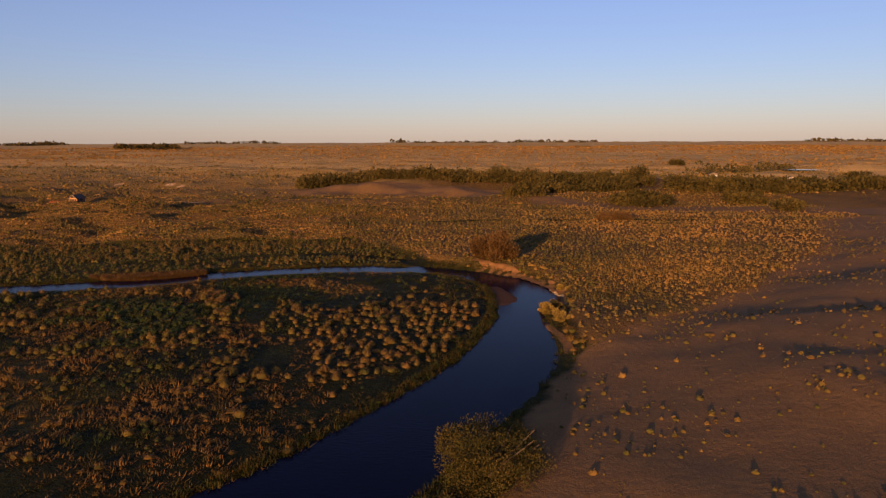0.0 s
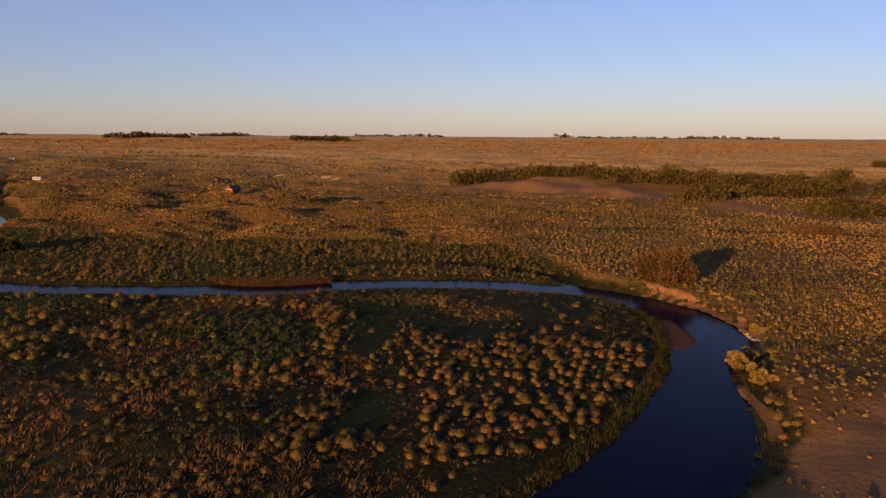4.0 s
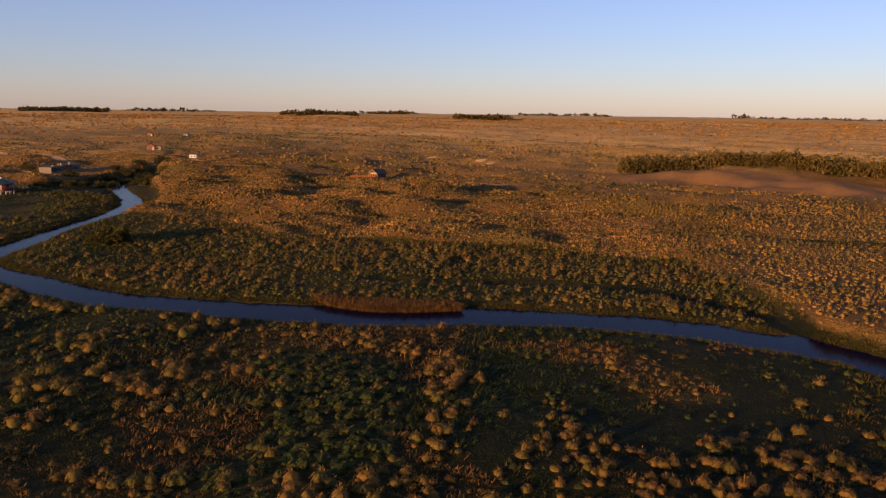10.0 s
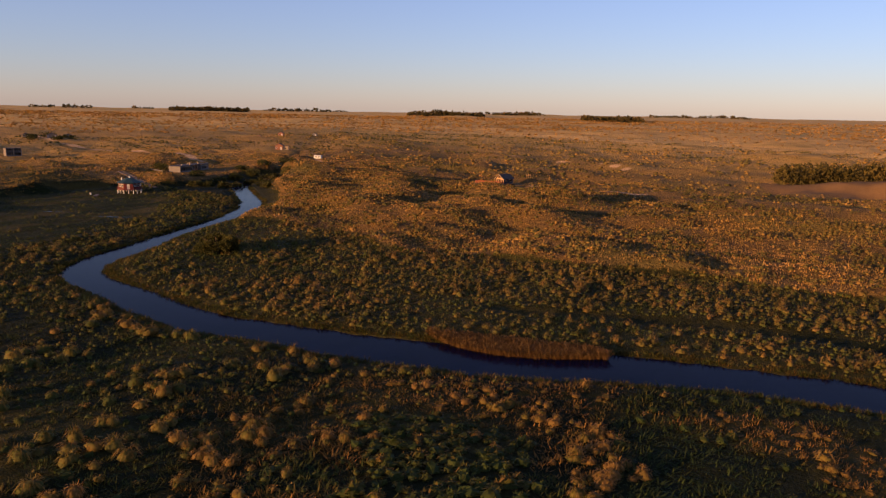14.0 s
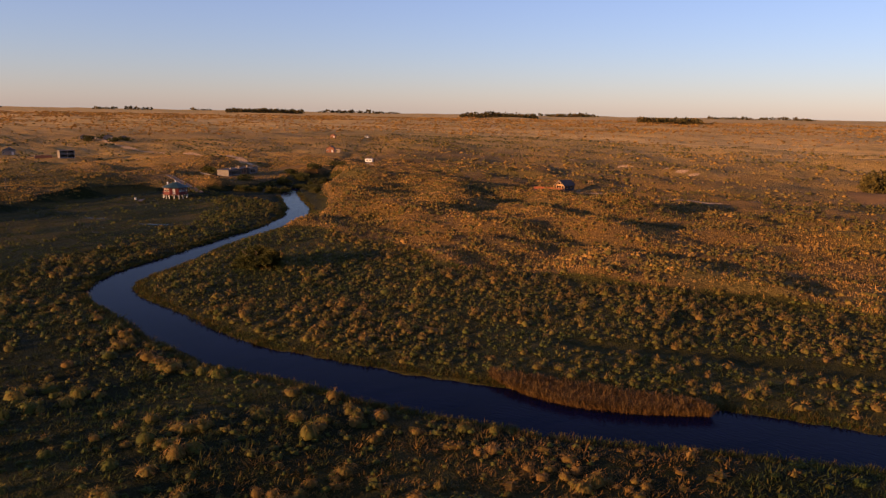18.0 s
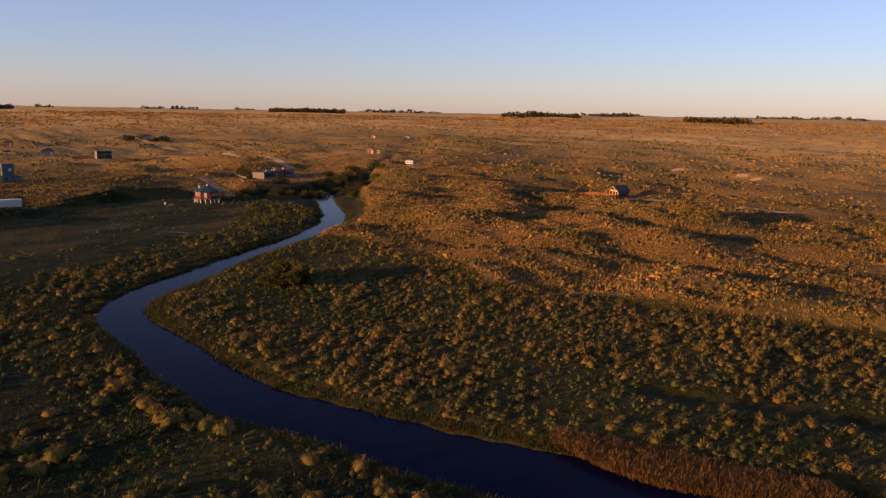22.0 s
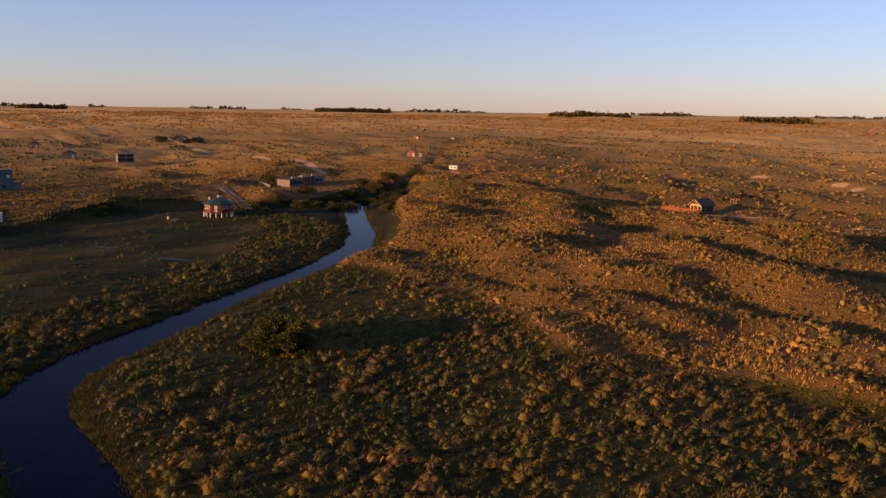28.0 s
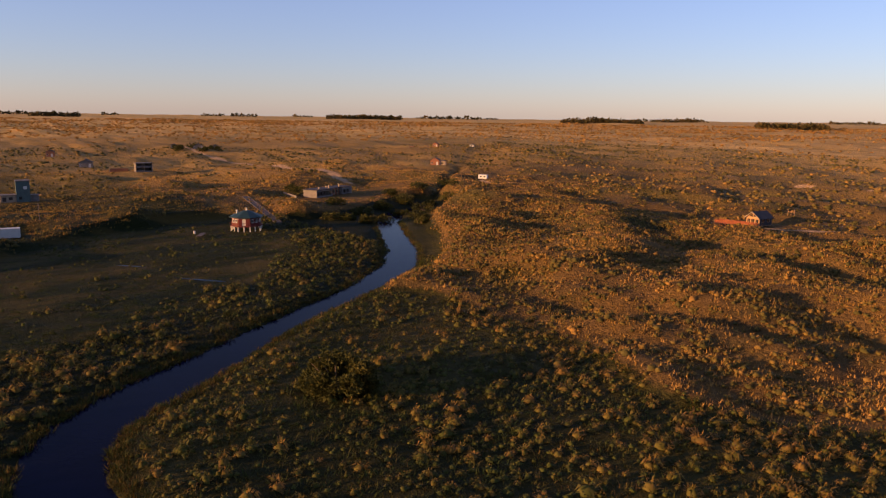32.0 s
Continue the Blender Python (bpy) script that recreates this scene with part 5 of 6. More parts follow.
def cabin():
    """A timber cabin with a glazed gable to the south and a long railed deck on its west."""
    c = place("timber_cabin", -168.6, 285.5, -8, 2.3)
    W, D, Hh, F = 4.6, 6.2, 2.3, 0.45
    for i in range(4):
        for j in (-1, 1):
            block("pile", j * (W / 2 - 0.3) - 0.12, j * (W / 2 - 0.3) + 0.12, 0.2 + i * 1.85, 0.44 + i * 1.85, -0.6, F, TIMBER, c)
    block("floor_slab", -W / 2, W / 2, 0, D, F - 0.14, F, TIMBER, c)
    m = Matrix.Translation((-W / 2, 0, F))
    holes = [(0.3, 1.45, 0.25, 2.0), (1.65, 2.95, 0.05, 2.05), (3.15, 4.3, 0.25, 2.0)]
    wall_with_holes("front_wall", W, Hh, 0.15, holes, TIMBER, c, m, label="honey-coloured timber gable wall")
    for h in holes:
        window(*h, 0.15, c, m, TIMBER)
    bm = bmesh.new()   # the gable's boards above the windows, round a glazed triangle
    for s in (-1, 1):
        q = [(s * W / 2, 0), (s * 0.15, 1.75), (s * 0.15, 1.35), (s * 1.5, 0.32), (s * 0.15, 0.32), (s * 0.15, 0.0)]
        lo = [bm.verts.new((px, 0.0, F + Hh + pz)) for px, pz in q]
        hi = [bm.verts.new((px, 0.15, F + Hh + pz)) for px, pz in q]
        bm.faces.new(lo), bm.faces.new(hi)
        for i in range(6):
            bm.faces.new((lo[i], lo[(i + 1) % 6], hi[(i + 1) % 6], hi[i]))
    box(bm, -0.149, 0.149, 0, 0.15, F + Hh, F + Hh + 1.75)
    bmesh.ops.recalc_face_normals(bm, faces=bm.faces)
    part("gable", bm, TIMBER, c)
    bm = bmesh.new()
    lo = [bm.verts.new((px, 0.06, F + Hh + pz)) for px, pz in ((-1.5, 0.3), (1.5, 0.3), (0, 1.5))]
    hi = [bm.verts.new((px, 0.09, F + Hh + pz)) for px, pz in ((-1.5, 0.3), (1.5, 0.3), (0, 1.5))]
    bm.faces.new(lo), bm.faces.new(hi[::-1])
    part("gable_pane", bm, PANE, c)
    for s in (-1, 1):
        mm = Matrix.Translation((s * W / 2 + (0.15 if s < 0 else 0), 0.15, F)) @ Matrix.Rotation(radians(90), 4, "Z")
        hs = [(1.0, 2.0, 0.9, 1.9), (3.6, 4.8, 0.9, 1.9)]
        wall_with_holes("side_wall", D - 0.3, Hh, 0.15, hs, SLATE if s > 0 else TIMBER, c, mm)
        for h in hs:
            window(*h, 0.15, c, mm, TIMBER)
    wall_with_holes("back_wall", W, Hh, 0.15, [], TIMBER, c, Matrix.Translation((-W / 2, D - 0.15, F)))
    gable_roof("roof", -W / 2 - 0.5, W / 2 + 0.5, -0.7, D + 0.4, F + Hh - 0.30, 2.1, 0.14, SLATE, c, label="dark felted gable roof")
    bm = bmesh.new()
    for s in (-1, 1):   # pale barge boards along the gable's edge
        e = s * (W / 2 + 0.52)
        q = [(e, F + Hh - 0.36), (0, F + Hh + 1.74), (0, F + Hh + 1.96), (e, F + Hh - 0.14)]
        lo = [bm.verts.new((px, -0.76, pz)) for px, pz in q]
        hi = [bm.verts.new((px, -0.705, pz)) for px, pz in q]
        bm.faces.new(lo), bm.faces.new(hi)
        for i in range(4):
            bm.faces.new((lo[i], lo[(i + 1) % 4], hi[(i + 1) % 4], hi[i]))
    bmesh.ops.recalc_face_normals(bm, faces=bm.faces)
    part("barge_board", bm, CREAM, c, "pale barge boards")
    tagged(c, "small timber cabin with glazed gable and dark roof", "cabin")
    d = place("timber_deck", -171.3, 282.6, 2, 2.5)
    L = 12.5
    for i in range(int(L / 0.21)):
        x = -L / 2 + i * 0.21
        block("deck_board", x, x + 0.19, -1.3, 1.3, 0.38, 0.43, RAIL, d, bevel=0)
    for i in range(8):
        x = -L / 2 + 0.06 + i * (L - 0.12) / 7
        for y in (-1.3, 1.22):
            block("post", x - 0.05, x + 0.05, y, y + 0.09, -0.5, 1.35, RAIL, d, bevel=0)
    for y in (-1.36, 1.315):
        for z in (0.55, 0.78, 1.01, 1.24):
            block("rail", -L / 2, L / 2, y, y + 0.04, z, z + 0.15, RAIL, d, bevel=0)
    for z in (0.55, 0.78, 1.01, 1.24):
        block("end_rail", -L / 2 - 0.045, -L / 2 - 0.005, -1.3, 1.3, z, z + 0.15, RAIL, d, bevel=0)
    tagged(d, "orange-stained wooden deck with boarded railing beside the cabin", "deck")
    p = place("pergola_frame", -167.0, 301.5, 5)
    for x in (-1.0, 0, 1.0):
        block("post", x - 0.06, x + 0.06, -0.06, 0.06, -0.4, 1.9, TIMBER, p)
    block("beam", -1.15, 1.15, -0.05, 0.05, 1.2, 1.32, TIMBER, p)
    tagged(p, "pale wooden post frame standing in the grass", "frame")


def red_house():
    """An octagonal red house on white posts under a hipped dark green roof."""
    h = place("stilt_house", -244, 191, 10, 0.4)
    R, F, T = 4.35, 1.75, 2.45
    pts = [Vector((R * math.cos(radians(22.5 + 45 * i)), R * math.sin(radians(22.5 + 45 * i)), 0)) for i in range(8)]
    bm = bmesh.new()
    def slab(r, z0, z1):
        k = r / R
        lo = [bm.verts.new((p.x * k, p.y * k, z0)) for p in pts]
        hi = [bm.verts.new((p.x * k, p.y * k, z1)) for p in pts]
        bm.faces.new(lo[::-1]), bm.faces.new(hi)
        for i in range(8):
            bm.faces.new((lo[i], lo[(i + 1) % 8], hi[(i + 1) % 8], hi[i]))
    slab(R + 0.55, F - 0.3, F)
    part("platform", bm, RED, h, "red-painted floor platform")
    for i in range(8):
        a, b = pts[i], pts[(i + 1) % 8]
        d = (b - a)
        ln = d.length
        m = Matrix.Translation((a.x, a.y, F)) @ Matrix.Rotation(math.atan2(d.y, d.x), 4, "Z")
        m = m @ Matrix.Translation((0.002, 0, 0))
        holes = [(0.35, 1.45, 0.85, 1.95), (1.85, 2.95, 0.85, 1.95)] if i != 6 else [(1.1, 2.1, 0.03, 2.05)]
        wall_with_holes("wall", ln - 0.004, T, 0.14, holes, RED, h, m)
        for q in holes:
            if i == 6:
                bm = bmesh.new()
                box(bm, q[0], q[1], 0.03, 0.08, q[2], q[3])
                bm.transform(m)
                part("door", bm, WHITE, h, "white door")
            else:
                window(*q, 0.14, h, m)
        post = bmesh.new()
        bmesh.ops.create_cone(post, cap_ends=True, segments=10, radius1=0.17, radius2=0.15, depth=F + 0.9)
        post.transform(Matrix.Translation((a.x * 1.06, a.y * 1.06, (F - 0.3 - 0.9) / 2 - 0.15)))
        part("post", post, WHITE, h, "white-painted post")
        mid = (a + b) / 2
        post = bmesh.new()
        bmesh.ops.create_cone(post, cap_ends=True, segments=10, radius1=0.17, radius2=0.15, depth=F + 0.9)
        post.transform(Matrix.Translation((mid.x * 1.06, mid.y * 1.06, (F - 0.3 - 0.9) / 2 - 0.15)))
        part("post", post, WHITE, h)
    bm = bmesh.new()
    k = (R + 0.8) / R
    lo = [bm.verts.new((p.x * k, p.y * k, F + T - 0.1)) for p in pts]
    lu = [bm.verts.new((p.x * k, p.y * k, F + T + 0.06)) for p in pts]
    hi = [bm.verts.new((p.x * 0.22, p.y * 0.22, F + T + 1.75)) for p in pts]
    bm.faces.new(lo[::-1]), bm.faces.new(hi)
    for i in range(8):
        j = (i + 1) % 8
        bm.faces.new((lo[i], lo[j], lu[j], lu[i])), bm.faces.new((lu[i], lu[j], hi[j], hi[i]))
    part("roof", bm, GREEN, h, "hipped dark green sheet roof")
    for x, y, z in ((-2.4, -1.6, 1.9), (-0.2, 0.3, 2.5)):
        block("chimney", x - 0.2, x + 0.2, y - 0.2, y + 0.2, F + T + 0.5, F + T + z, WHITE, h, "white chimney")
    for i in range(16):
        a, b = pts[(i // 2) % 8], pts[(i // 2 + 1) % 8]
        q = (a + (b - a) * (0.5 * (i % 2))) * ((R + 0.5) / R)
        block("baluster", q.x - 0.04, q.x + 0.04, q.y - 0.04, q.y + 0.04, F + 0.004, F + 0.85, RED, h, bevel=0)
    for i in range(8):
        a, b = pts[i] * ((R + 0.5) / R), pts[(i + 1) % 8] * ((R + 0.5) / R)
        bm = bmesh.new()
        ln = (b - a).length
        box(bm, 0.03, ln - 0.03, -0.03, 0.03, F + 0.852, F + 0.92)
        bm.transform(Matrix.Translation((a.x, a.y, 0)) @ Matrix.Rotation(math.atan2(b.y - a.y, b.x - a.x), 4, "Z"))
        part("handrail", bm, RED, h)
    tagged(h, "octagonal red house on white stilts with green roof", "house")


def flat_house():
    """A long unfinished flat-roofed house with open window holes."""
    h = place("flat_roofed_house", -278.2, 230, math.degrees(math.atan2(22, -9)), 2.3)
    m = Matrix.Identity(4)   # x runs along the front, which faces the river; the rooms lie on +y
    holes = [(0.45 + 1.9 * i, 1.95 + 1.9 * i, 0.6, 2.35) for i in range(5)]
    wall_with_holes("front_wall", 10.2, 2.9, 0.2, holes, CEMENT, h, m, label="grey plastered front with open window holes")
    wall_with_holes("recessed_wall", 6.8, 2.9, 0.2, [(0.6, 1.7, 0.02, 2.1), (2.4, 3.8, 0.9, 2.1), (4.6, 6.0, 0.9, 2.1)], BRICK, h, Matrix.Translation((10.2, 1.6, 0)), label="bare brick wall set back")
    wall_with_holes("right_wall", 6.6, 2.7, 0.2, [(0.7, 2.3, 0.6, 2.0), (3.0, 4.6, 0.6, 2.0)], CEMENT, h, Matrix.Translation((17.0, 0, 0)))
    for x, mat in ((0.0, CEMENT), (10.0, CEMENT), (17.0, CEMENT), (23.4, CEMENT)):
        block("cross_wall", x + 0.003, x + 0.2, 0.203, 6.5, 0, 2.9 if x < 17 else 2.7, mat, h)
    block("back_wall", 0.2, 23.4, 6.5, 6.7, 0, 2.7, CEMENT, h)
    block("floor_slab", 0, 23.6, 0.203, 6.497, -0.5, 0.0, CEMENT, h)
    block("roof_slab", -0.3, 10.4, -0.3, 6.9, 2.904, 3.12, SLATE, h)
    block("roof_slab", 10.41, 17.2, 0.6, 6.9, 2.904, 3.10, SLATE, h)
    block("roof_slab", 17.21, 23.9, -0.2, 6.9, 2.904, 3.0, SLATE, h)
    for x, y, z in ((4.2, 2.0, 3.75), (9.6, 1.2, 4.3), (17.6, 2.0, 4.1), (11.6, 4.0, 3.6)):
        block("chimney", x, x + 0.6, y, y + 0.6, 3.0, z, CREAM, h, "small roof block")
    for x in (12.6, 14.8):
        block("pillar", x, x + 0.25, 0.7, 0.95, 0, 2.9, CREAM, h)
    tagged(h, "long unfinished flat-roofed house with empty windows", "house")
    w = place("garden_wall", -294.4, 227.4, -10, None)
    block("wall_body", 0, 16, -0.1, 0.1, -1.4, 0.75, CEMENT, w)
    block("coping", -0.05, 16.05, -0.14, 0.14, 0.752, 0.83, CREAM, w)
    tagged(w, "low pale garden wall running down from the house", "wall")


def brick_house(name, x, y, turn, W, D, T, label, wing=True, mat=None, gable=True):
    h = place(name, x, y, turn)
    mat = mat or BRICK
    m = Matrix.Translation((-W / 2, 0, 0))
    holes = [(0.5, 1.5, 0.9, 2.0), (W - 1.8, W - 0.7, 0.03, 2.05)]
    wall_with_holes("front_wall", W, T, 0.18, holes, mat, h, m)
    window(*holes[0], 0.18, h, m)
    block("door", -W / 2 + holes[1][0], -W / 2 + holes[1][1], 0.06, 0.11, 0.03, 2.05, WHITE, h, "white door", 0)
    block("side_wall", -W / 2, -W / 2 + 0.18, 0.183, D, -0.5, T, mat, h)
    block("side_wall", W / 2 - 0.18, W / 2, 0.183, D, -0.5, T, mat, h)
    block("back_wall", -W / 2 + 0.181, W / 2 - 0.181, D - 0.18, D, -0.5, T, mat, h)
    block("footing", -W / 2, W / 2, 0.0, 0.18, -0.6, 0, CEMENT, h)
    if gable:
        gable_roof("roof", -W / 2 - 0.35, W / 2 + 0.35, -0.4, D + 0.4, T - 0.15, W * 0.28, 0.12, SLATE, h)
        for y0 in (0.02, D - 0.17):
            bm = bmesh.new()
            lo = [bm.verts.new((px, y0, pz)) for px, pz in ((-W / 2 + 0.05, T), (W / 2 - 0.05, T), (0, T + W * 0.22))]
            hi = [bm.verts.new((px, y0 + 0.15, pz)) for px, pz in ((-W / 2 + 0.05, T), (W / 2 - 0.05, T), (0, T + W * 0.22))]
            bm.faces.new(lo), bm.faces.new(hi[::-1])
            for i in range(3):
                bm.faces.new((lo[i], hi[i], hi[(i + 1) % 3], lo[(i + 1) % 3]))
            part("gable", bm, mat, h)
    else:
        block("roof_slab", -W / 2 - 0.3, W / 2 + 0.3, -0.3, D + 0.3, T + 0.003, T + 0.2, CEMENT, h)
    if wing:
        block("wing", W / 2 + 0.003, W / 2 + 4.0, 0.8, D - 0.5, -0.5, T - 0.6, CREAM, h, "pale plastered side wing")
        block("wing_roof", W / 2 + 0.003, W / 2 + 4.3, 0.5, D - 0.2, T - 0.597, T - 0.42, SLATE, h)
        block("wing_window", W / 2 + 1.2, W / 2 + 2.4, 0.76, 0.797, 0.8, 1.6, PANE, h, bevel=0)
    return tagged(h, label, "house", "huts on the steppe" if name.endswith("hut") else "farm buildings" if name == "farmhouse" else "")


def caravan():
    c = place("caravan", -290, 310, 30, 3.4)
    bm = box(bmesh.new(), -2.3, 2.3, -1.05, 1.05, 0.45, 2.5, 0.2)
    part("body", bm, WHITE, c)
    for x in (-1.4, 0.5):
        block("window", x, x + 0.9, -1.075, -1.052, 1.3, 1.9, PANE, c, bevel=0)
    block("door", 1.55, 2.05, -1.07, -1.052, 0.6, 2.2, STEEL, c, bevel=0)
    for x in (-0.5, 0.3):
        for y in (-0.95, 0.75):
            bm = bmesh.new()
            bmesh.ops.create_cone(bm, cap_ends=True, segments=16, radius1=0.33, radius2=0.33, depth=0.2)
            bm.transform(Matrix.Translation((x, y + 0.1, 0.32)) @ Matrix.Rotation(radians(90), 4, "X"))
            part("wheel", bm, SLATE, c)
    block("drawbar", 2.3, 3.4, -0.06, 0.06, 0.42, 0.5, STEEL, c)
    block("jack", 3.2, 3.3, -0.05, 0.05, -0.1, 0.42, STEEL, c)
    tagged(c, "white caravan parked on the open steppe", "caravan")


def shell_house():
    """A two-storey concrete shell with open fronts and a low brick wall on its west."""
    h = place("concrete_shell_house", -402, 219, 82, 2.6)
    h.matrix_world = h.matrix_world @ Matrix.Diagonal((1.3, 1.0, 0.8, 1))
    for z in (-0.2, 2.9, 5.8):
        block("slab", -3.4, 3.4, -2.9, 2.9, z, z + 0.2, CEMENT, h)
    for x in (-3.3, -0.15, 3.0):
        for y in (-2.8, 2.5):
            for z in (0.003, 3.103):
                block("column", x, x + 0.3, y, y + 0.3, z, z + 2.894, CREAM, h, "pale column" if x < -3 else "")
    block("infill_wall", -2.99, -0.16, -2.7, -2.55, 0.003, 1.1, CEMENT, h)
    block("infill_wall", 0.16, 2.99, -2.7, -2.55, 0.003, 0.8, CEMENT, h)
    block("infill_wall", 0.16, 2.99, -2.7, -2.55, 3.103, 3.95, CEMENT, h)
    block("infill_wall", -2.99, -0.16, -2.7, -2.55, 3.103, 3.95, CEMENT, h)
    block("back_wall", -2.99, 2.99, 2.55, 2.7, 0.003, 5.797, CEMENT, h)
    block("side_wall", -3.2, -3.05, -2.49, 2.49, 0.003, 5.797, CEMENT, h)
    block("side_wall", 3.05, 3.2, -2.49, 2.49, 0.003, 5.797, CEMENT, h)
    for x in (-3.2, 0.8, 2.8):
        block("stub", x, x + 0.25, -2.7, -2.45, 6.003, 6.6, CEMENT, h)
    tagged(h, "unfinished two-storey concrete house shell on a rise", "house")
    w = place("brick_wall", -408, 211, 72)
    block("wall_body", -4.5, 4.5, -0.1, 0.1, -0.6, 1.7, BRICK, w)
    block("end_pillar", -4.9, -4.503, -0.2, 0.2, -0.6, 2.0, CREAM, w)
    tagged(w, "low red brick wall with a pale end pillar", "wall")


def tower_house():
    h = place("tower_house", -317, 158, 82, 2.2)
    block("tower", -2.2, 2.2, -2.2, 2.2, -0.5, 7.4, TEAL, h, "grey-green plastered tower")
    block("parapet", -2.35, 2.35, -2.35, 2.35, 7.403, 7.75, CEMENT, h)
    block("window", 0.2, 1.3, -2.24, -2.203, 4.6, 5.7, WHITE, h, "white window")
    block("window", -1.4, -0.5, -2.24, -2.203, 1.0, 2.0, PANE, h, bevel=0)
    block("wing", -7.2, -2.203, -1.8, 2.4, -0.5, 2.5, CREAM, h, "pale plastered low wing")
    block("wing_roof", -7.5, -2.203, -2.1, 2.7, 2.503, 2.7, CEMENT, h)
    # thin dark plates on the solid wall, painted shade in place of cut openings
    block("opening_shade", -6.6, -5.4, -1.84, -1.803, 0.3, 1.9, GAP_SHADE, h, bevel=0)
    block("opening_shade", -4.6, -3.4, -1.84, -1.803, 0.9, 1.9, GAP_SHADE, h, bevel=0)
    block("side_wing", 2.203, 5.0, -1.2, 1.6, -0.5, 2.3, CEMENT, h)
    block("side_wing_roof", 2.203, 5.2, -1.4, 1.8, 2.303, 2.45, CEMENT, h)
    tagged(h, "grey-green tower house with pale low wing", "house")


def white_shed():
    s = place("white_container", -257.5, 142.5, 78, 1.3)
    bm = bmesh.new()
    n = 40
    for i in range(n):   # corrugated long side
        x0, x1 = -4.5 + 9.0 * i / n, -4.5 + 9.0 * (i + 1) / n
        box(bm, x0, x1, -1.2 - (0.03 if i % 2 else 0), 1.2 + (0.03 if i % 2 else 0), 0.1, 2.5)
    part("body", bm, WHITE, s)
    block("roof", -4.55, 4.55, -1.28, 1.28, 2.503, 2.56, WHITE, s)
    block("skid", -4.4, 4.4, -1.0, -0.8, -0.4, 0.098, STEEL, s)
    block("skid", -4.4, 4.4, 0.8, 1.0, -0.4, 0.098, STEEL, s)
    for x in (-4.5, 4.42):
        block("corner_post", x, x + 0.08, -1.27, -1.235, 0.1, 2.5, STEEL, s, bevel=0)
    tagged(s, "long white corrugated container on the sandy rise", "container")
    p = place("pole", -268, 152, 0)
    bm = bmesh.new()
    bmesh.ops.create_cone(bm, cap_ends=True, segments=8, radius1=0.1, radius2=0.07, depth=5.5)
    bm.transform(Matrix.Translation((0, 0, 2.3)))
    part("shaft", bm, PLANK, p)
    block("cross_arm", -0.6, 0.6, -0.05, 0.05, 4.4, 4.5, PLANK, p)
    tagged(p, "grey wooden pole beside the container", "pole")


cabin()
red_house()
flat_house()
caravan()
shell_house()
tower_house()
white_shed()
brick_house("brick_house", -366, 348, 44, 5.5, 6, 3.2, "brick house with pale side wing on the plain")
brick_house("brick_hut", -504, 461, 40, 5, 5, 2.8, "small red brick hut far across the steppe", False)
brick_house("brick_hut", -521, 452, 40, 4, 4, 2.6, "small red brick hut far across the steppe", False, gable=False)
brick_house("grey_hut", -492, 486, 40, 5, 5, 2.6, "low grey hut far across the steppe", False, CEMENT)
for x, y, w in ((-545, 300, 8), (-556, 316, 6), (-566, 292, 5)):
    brick_house("pale_hut", x, y, 66, w, 5, 2.6, "low grey hut in a cluster on the plain", False, CEMENT)
brick_house("grey_hut", -440, 206, 70, 7, 6, 2.8, "low grey hut on the western dunes", False, CEMENT)
brick_house("brick_hut", -520, 209, 70, 5, 5, 3.4, "small brick hut on the western dunes", False)
brick_house("farmhouse", 128, 452, 5, 6.5, 5, 2.7, "pale farmhouse half hidden by the thicket", False, CREAM)
brick_house("farmhouse", 158, 452, 0, 3, 3, 2.2, "small pale farm building behind the thicket", False, CREAM)
brick_house("farmhouse", 176, 460, 0, 4, 3, 2.1, "small pale farm building behind the thicket", False, CREAM)
for i, (x, y, r, h) in enumerate([(-538, 308, 5, 4), (-560, 304, 6, 4.5), (-550, 288, 5, 4), (-528, 296, 4, 3)]):
    shrub("hut_tree", x, y, r, h, LEAF, "dark bushy tree beside the pale huts", "tree", 80 + i, 500, 0.7, 4)


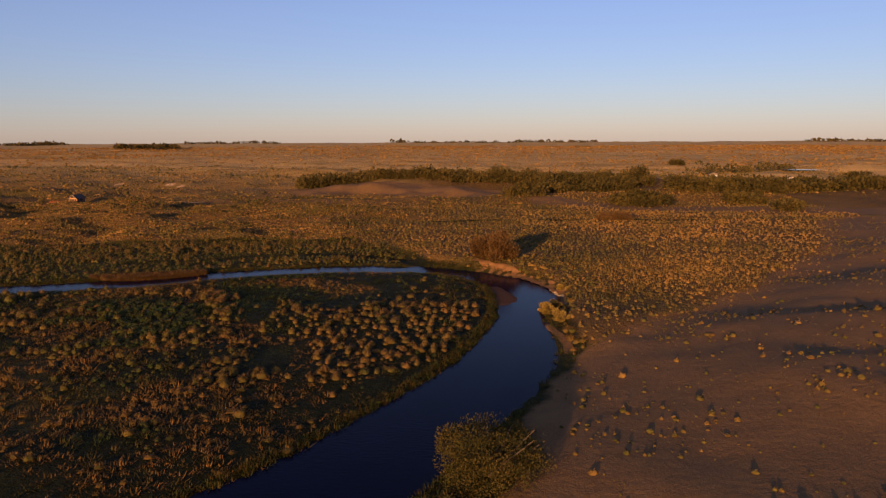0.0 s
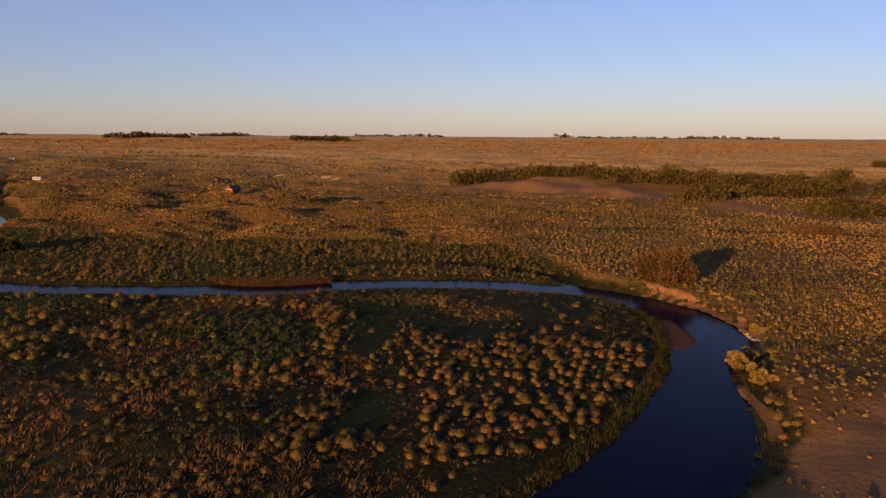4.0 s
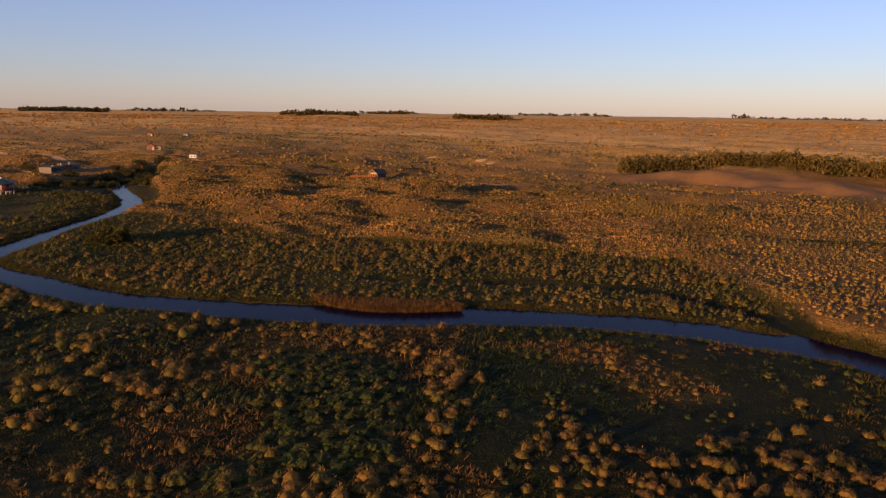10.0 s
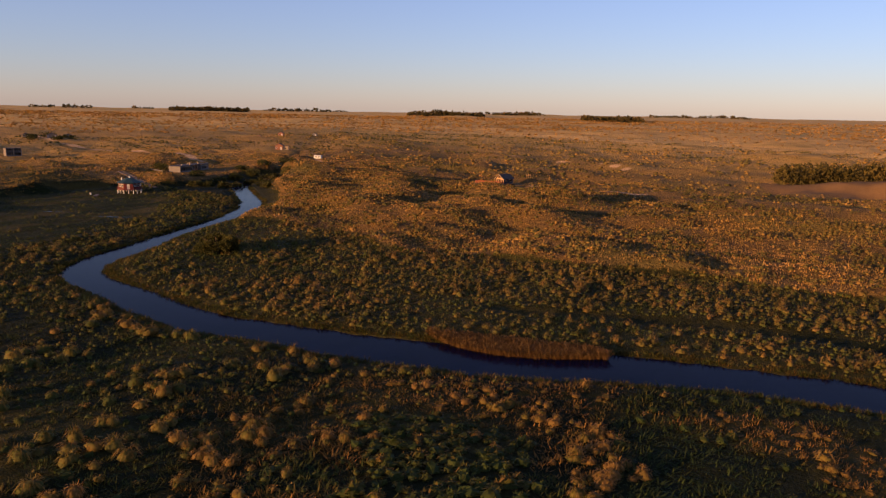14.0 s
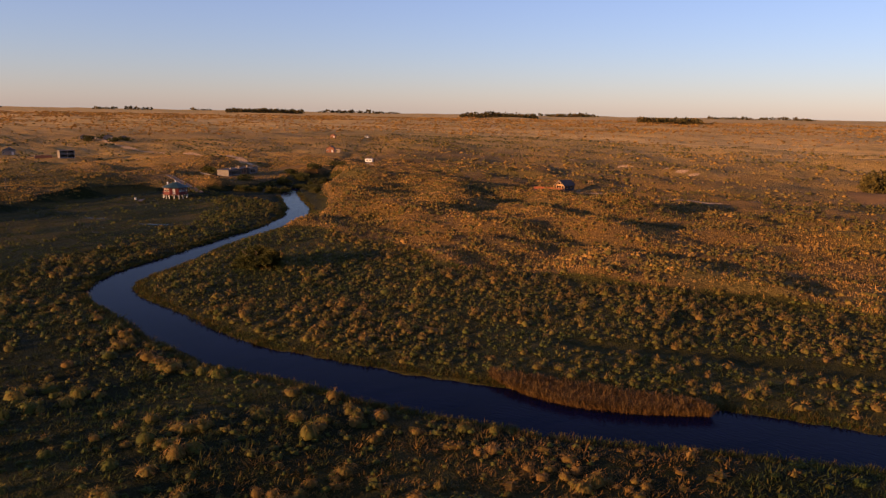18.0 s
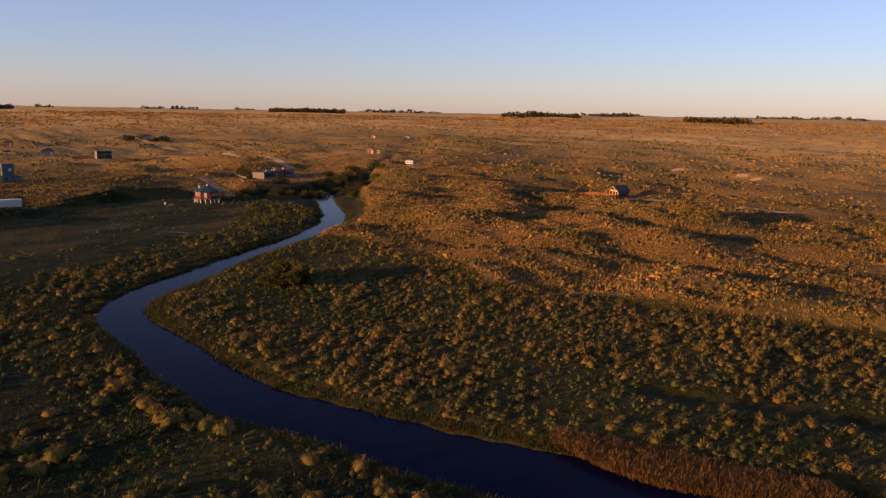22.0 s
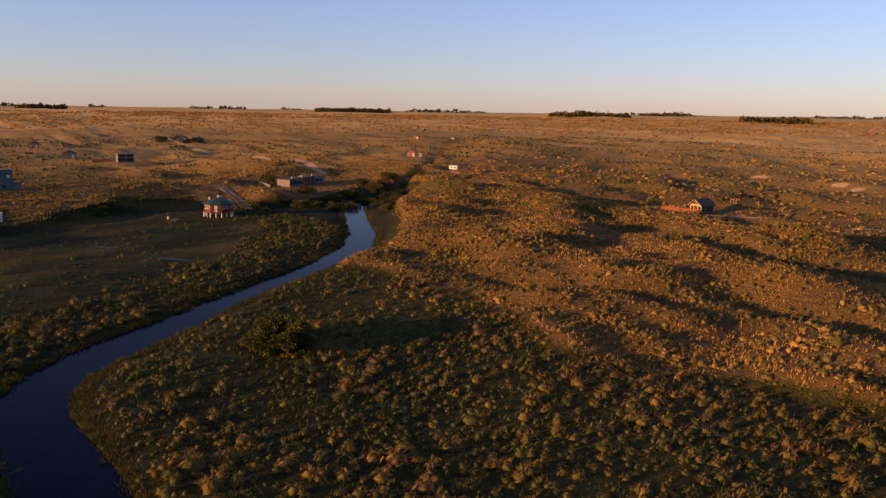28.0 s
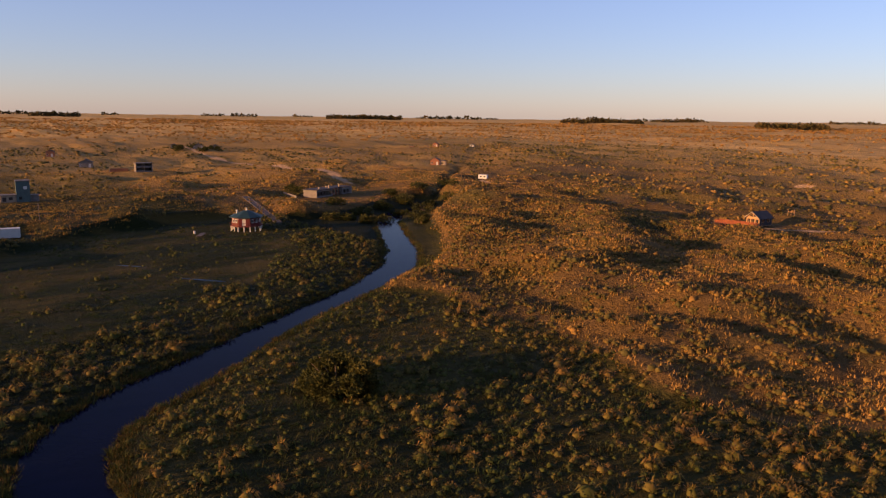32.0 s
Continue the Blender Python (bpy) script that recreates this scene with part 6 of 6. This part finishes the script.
# ---- small things along the river ----
def boardwalk():
    """A narrow ramp with two pale kerb rails from the dune top down to the stilt house."""
    a, b = Vector((-286, 210.4, 0)) * UNIT, Vector((-245.5, 200.1, 0)) * UNIT
    d = b - a
    ln = d.length
    side = Vector((-d.y, d.x, 0)) / ln
    n = 48
    ob = new("boardwalk")
    ob.location = (a.x, a.y, 0)
    def zed(s):
        return max(top(a.x + d.x * s + side.x * o, a.y + d.y * s + side.y * o) for o in (-1.2, 0, 1.2)) + 0.16
    zs = [zed(i / n) for i in range(n + 1)]
    for i in range(n):
        bm = bmesh.new()
        p, q = d * (i / n + 0.001), d * ((i + 0.96) / n)
        v = []
        for dz in (-0.06, 0):
            for base, z in ((p, zs[i]), (q, zs[i + 1])):
                for s in (-1.1, 1.1):
                    v.append(bm.verts.new((base.x + side.x * s, base.y + side.y * s, z + dz)))
        for f in ((0, 1, 3, 2), (4, 6, 7, 5), (0, 4, 5, 1), (2, 3, 7, 6), (0, 2, 6, 4), (1, 5, 7, 3)):
            bm.faces.new([v[k] for k in f])
        bmesh.ops.recalc_face_normals(bm, faces=bm.faces)
        part("plank", bm, PLANK, ob)
    for s in (-1.12, 1.12):
        bm = bmesh.new()
        rows = []
        for i in range(n + 1):
            c = d * (i / n) + side * s
            rows.append([bm.verts.new((c.x + side.x * o, c.y + side.y * o, zs[i] + dz)) for o, dz in ((-0.06, -0.5), (0.06, -0.5), (0.06, 0.12), (-0.06, 0.12))])
        for lo, hi in zip(rows, rows[1:]):
            for k in range(4):
                bm.faces.new((lo[k], lo[(k + 1) % 4], hi[(k + 1) % 4], hi[k]))
        bm.faces.new(rows[0]), bm.faces.new(rows[-1])
        bmesh.ops.recalc_face_normals(bm, faces=bm.faces)
        part("kerb_rail", bm, PLANK, ob)
    tagged(ob, "grey plank ramp with pale edges leading to the house", "ramp")


def jetty():
    j = place("jetty", -240.5, 178.5, -35, None)
    for i in range(14):
        block("plank", -3 + i * 0.43, -3 + i * 0.43 + 0.4, -0.7, 0.7, 0.45, 0.5, PLANK, j, bevel=0)
    for x in (-2.8, 0, 2.8):
        for y in (-0.6, 0.5):
            block("post", x, x + 0.1, y, y + 0.1, -0.8, 0.449, PLANK, j, bevel=0)
    tagged(j, "small grey plank jetty at the marsh edge", "jetty")
    t = place("water_tank", -242.0, 177.6, 0, height(-240.5, 178.5) + 0.5 / UNIT)
    bm = bmesh.new()
    bmesh.ops.create_cone(bm, cap_ends=True, segments=14, radius1=0.3, radius2=0.3, depth=0.8)
    bmesh.ops.bevel(bm, geom=[e for e in bm.edges], offset=0.04, segments=1, affect="EDGES")
    bm.transform(Matrix.Translation((0, 0, 0.4)))
    part("drum", bm, WHITE, t)
    block("cap", -0.12, 0.12, -0.12, 0.12, 0.8, 0.88, SLATE, t)
    tagged(t, "white plastic drum standing on the jetty", "drum")


def pond(name, x, y, rx, ry, turn, z, label):
    n = 40
    r = random.Random(int(x))
    ph = [r.uniform(0, 6.28) for _ in range(3)]
    pts = []
    for i in range(n):
        a = 2 * math.pi * i / n
        k = 1 + 0.16 * math.sin(2 * a + ph[0]) + 0.1 * math.sin(3 * a + ph[1]) + 0.05 * math.sin(7 * a + ph[2])
        pts.append((math.cos(a) * rx * k, math.sin(a) * ry * k, 0))
    v = np.array([(0, 0, 0)] + pts)
    f = np.array([(0, i + 1, (i + 1) % n + 1) for i in range(n)])
    ob = new(name, mesh_from(name, v * UNIT, f, (), WATER))
    ob.matrix_world = pose(x * UNIT, y * UNIT, z * UNIT, 0, 0, turn)
    return tagged(ob, label, "pond", kind="structure")


boardwalk()
jetty()
for x, y, rx, ry, turn in ((-198.5, 161.5, 4.5, 0.4, 35), (-217, 156, 3, 0.3, 35)):
    pond("pond", x, y, rx, ry, turn, height(x, y) + 0.05, "shallow pool in the marsh grass")
pond("pond", 222, 566, 18, 7, -5, height(225, 560) + 0.9, "pale pond beyond the thicket")

# stones on the bank of the first bend, and sticks in the shallows
STONE = plain("pale_bank_stone", (0.36, 0.27, 0.17), 0.9, 0.15, 0.35)
rs = random.Random(5)
for i in range(26):
    s = rs.random()
    x, y = 12.2 + 1.2 * rs.uniform(-1, 1) - 1.5 * s, 128.0 + 7 * s + rs.uniform(-0.6, 0.6)
    bm = bmesh.new()
    bmesh.ops.create_icosphere(bm, subdivisions=1, radius=rs.uniform(0.16, 0.45))
    for v in bm.verts:
        v.co *= rs.uniform(0.75, 1.15)
    bm.transform(Matrix.Diagonal((1.2, 1, 0.6, 1)))
    me = bpy.data.meshes.new("bank_stone")
    bm.to_mesh(me)
    bm.free()
    me.materials.append(STONE)
    ob = new("bank_stone", me)
    ob.matrix_world = pose(x * UNIT, y * UNIT, height(x, y) * UNIT + 0.05, 0, 0, rs.uniform(0, 360))
    tagged(ob, "pale rounded stone on the eroded river bank", "stone", "stones on the bank")
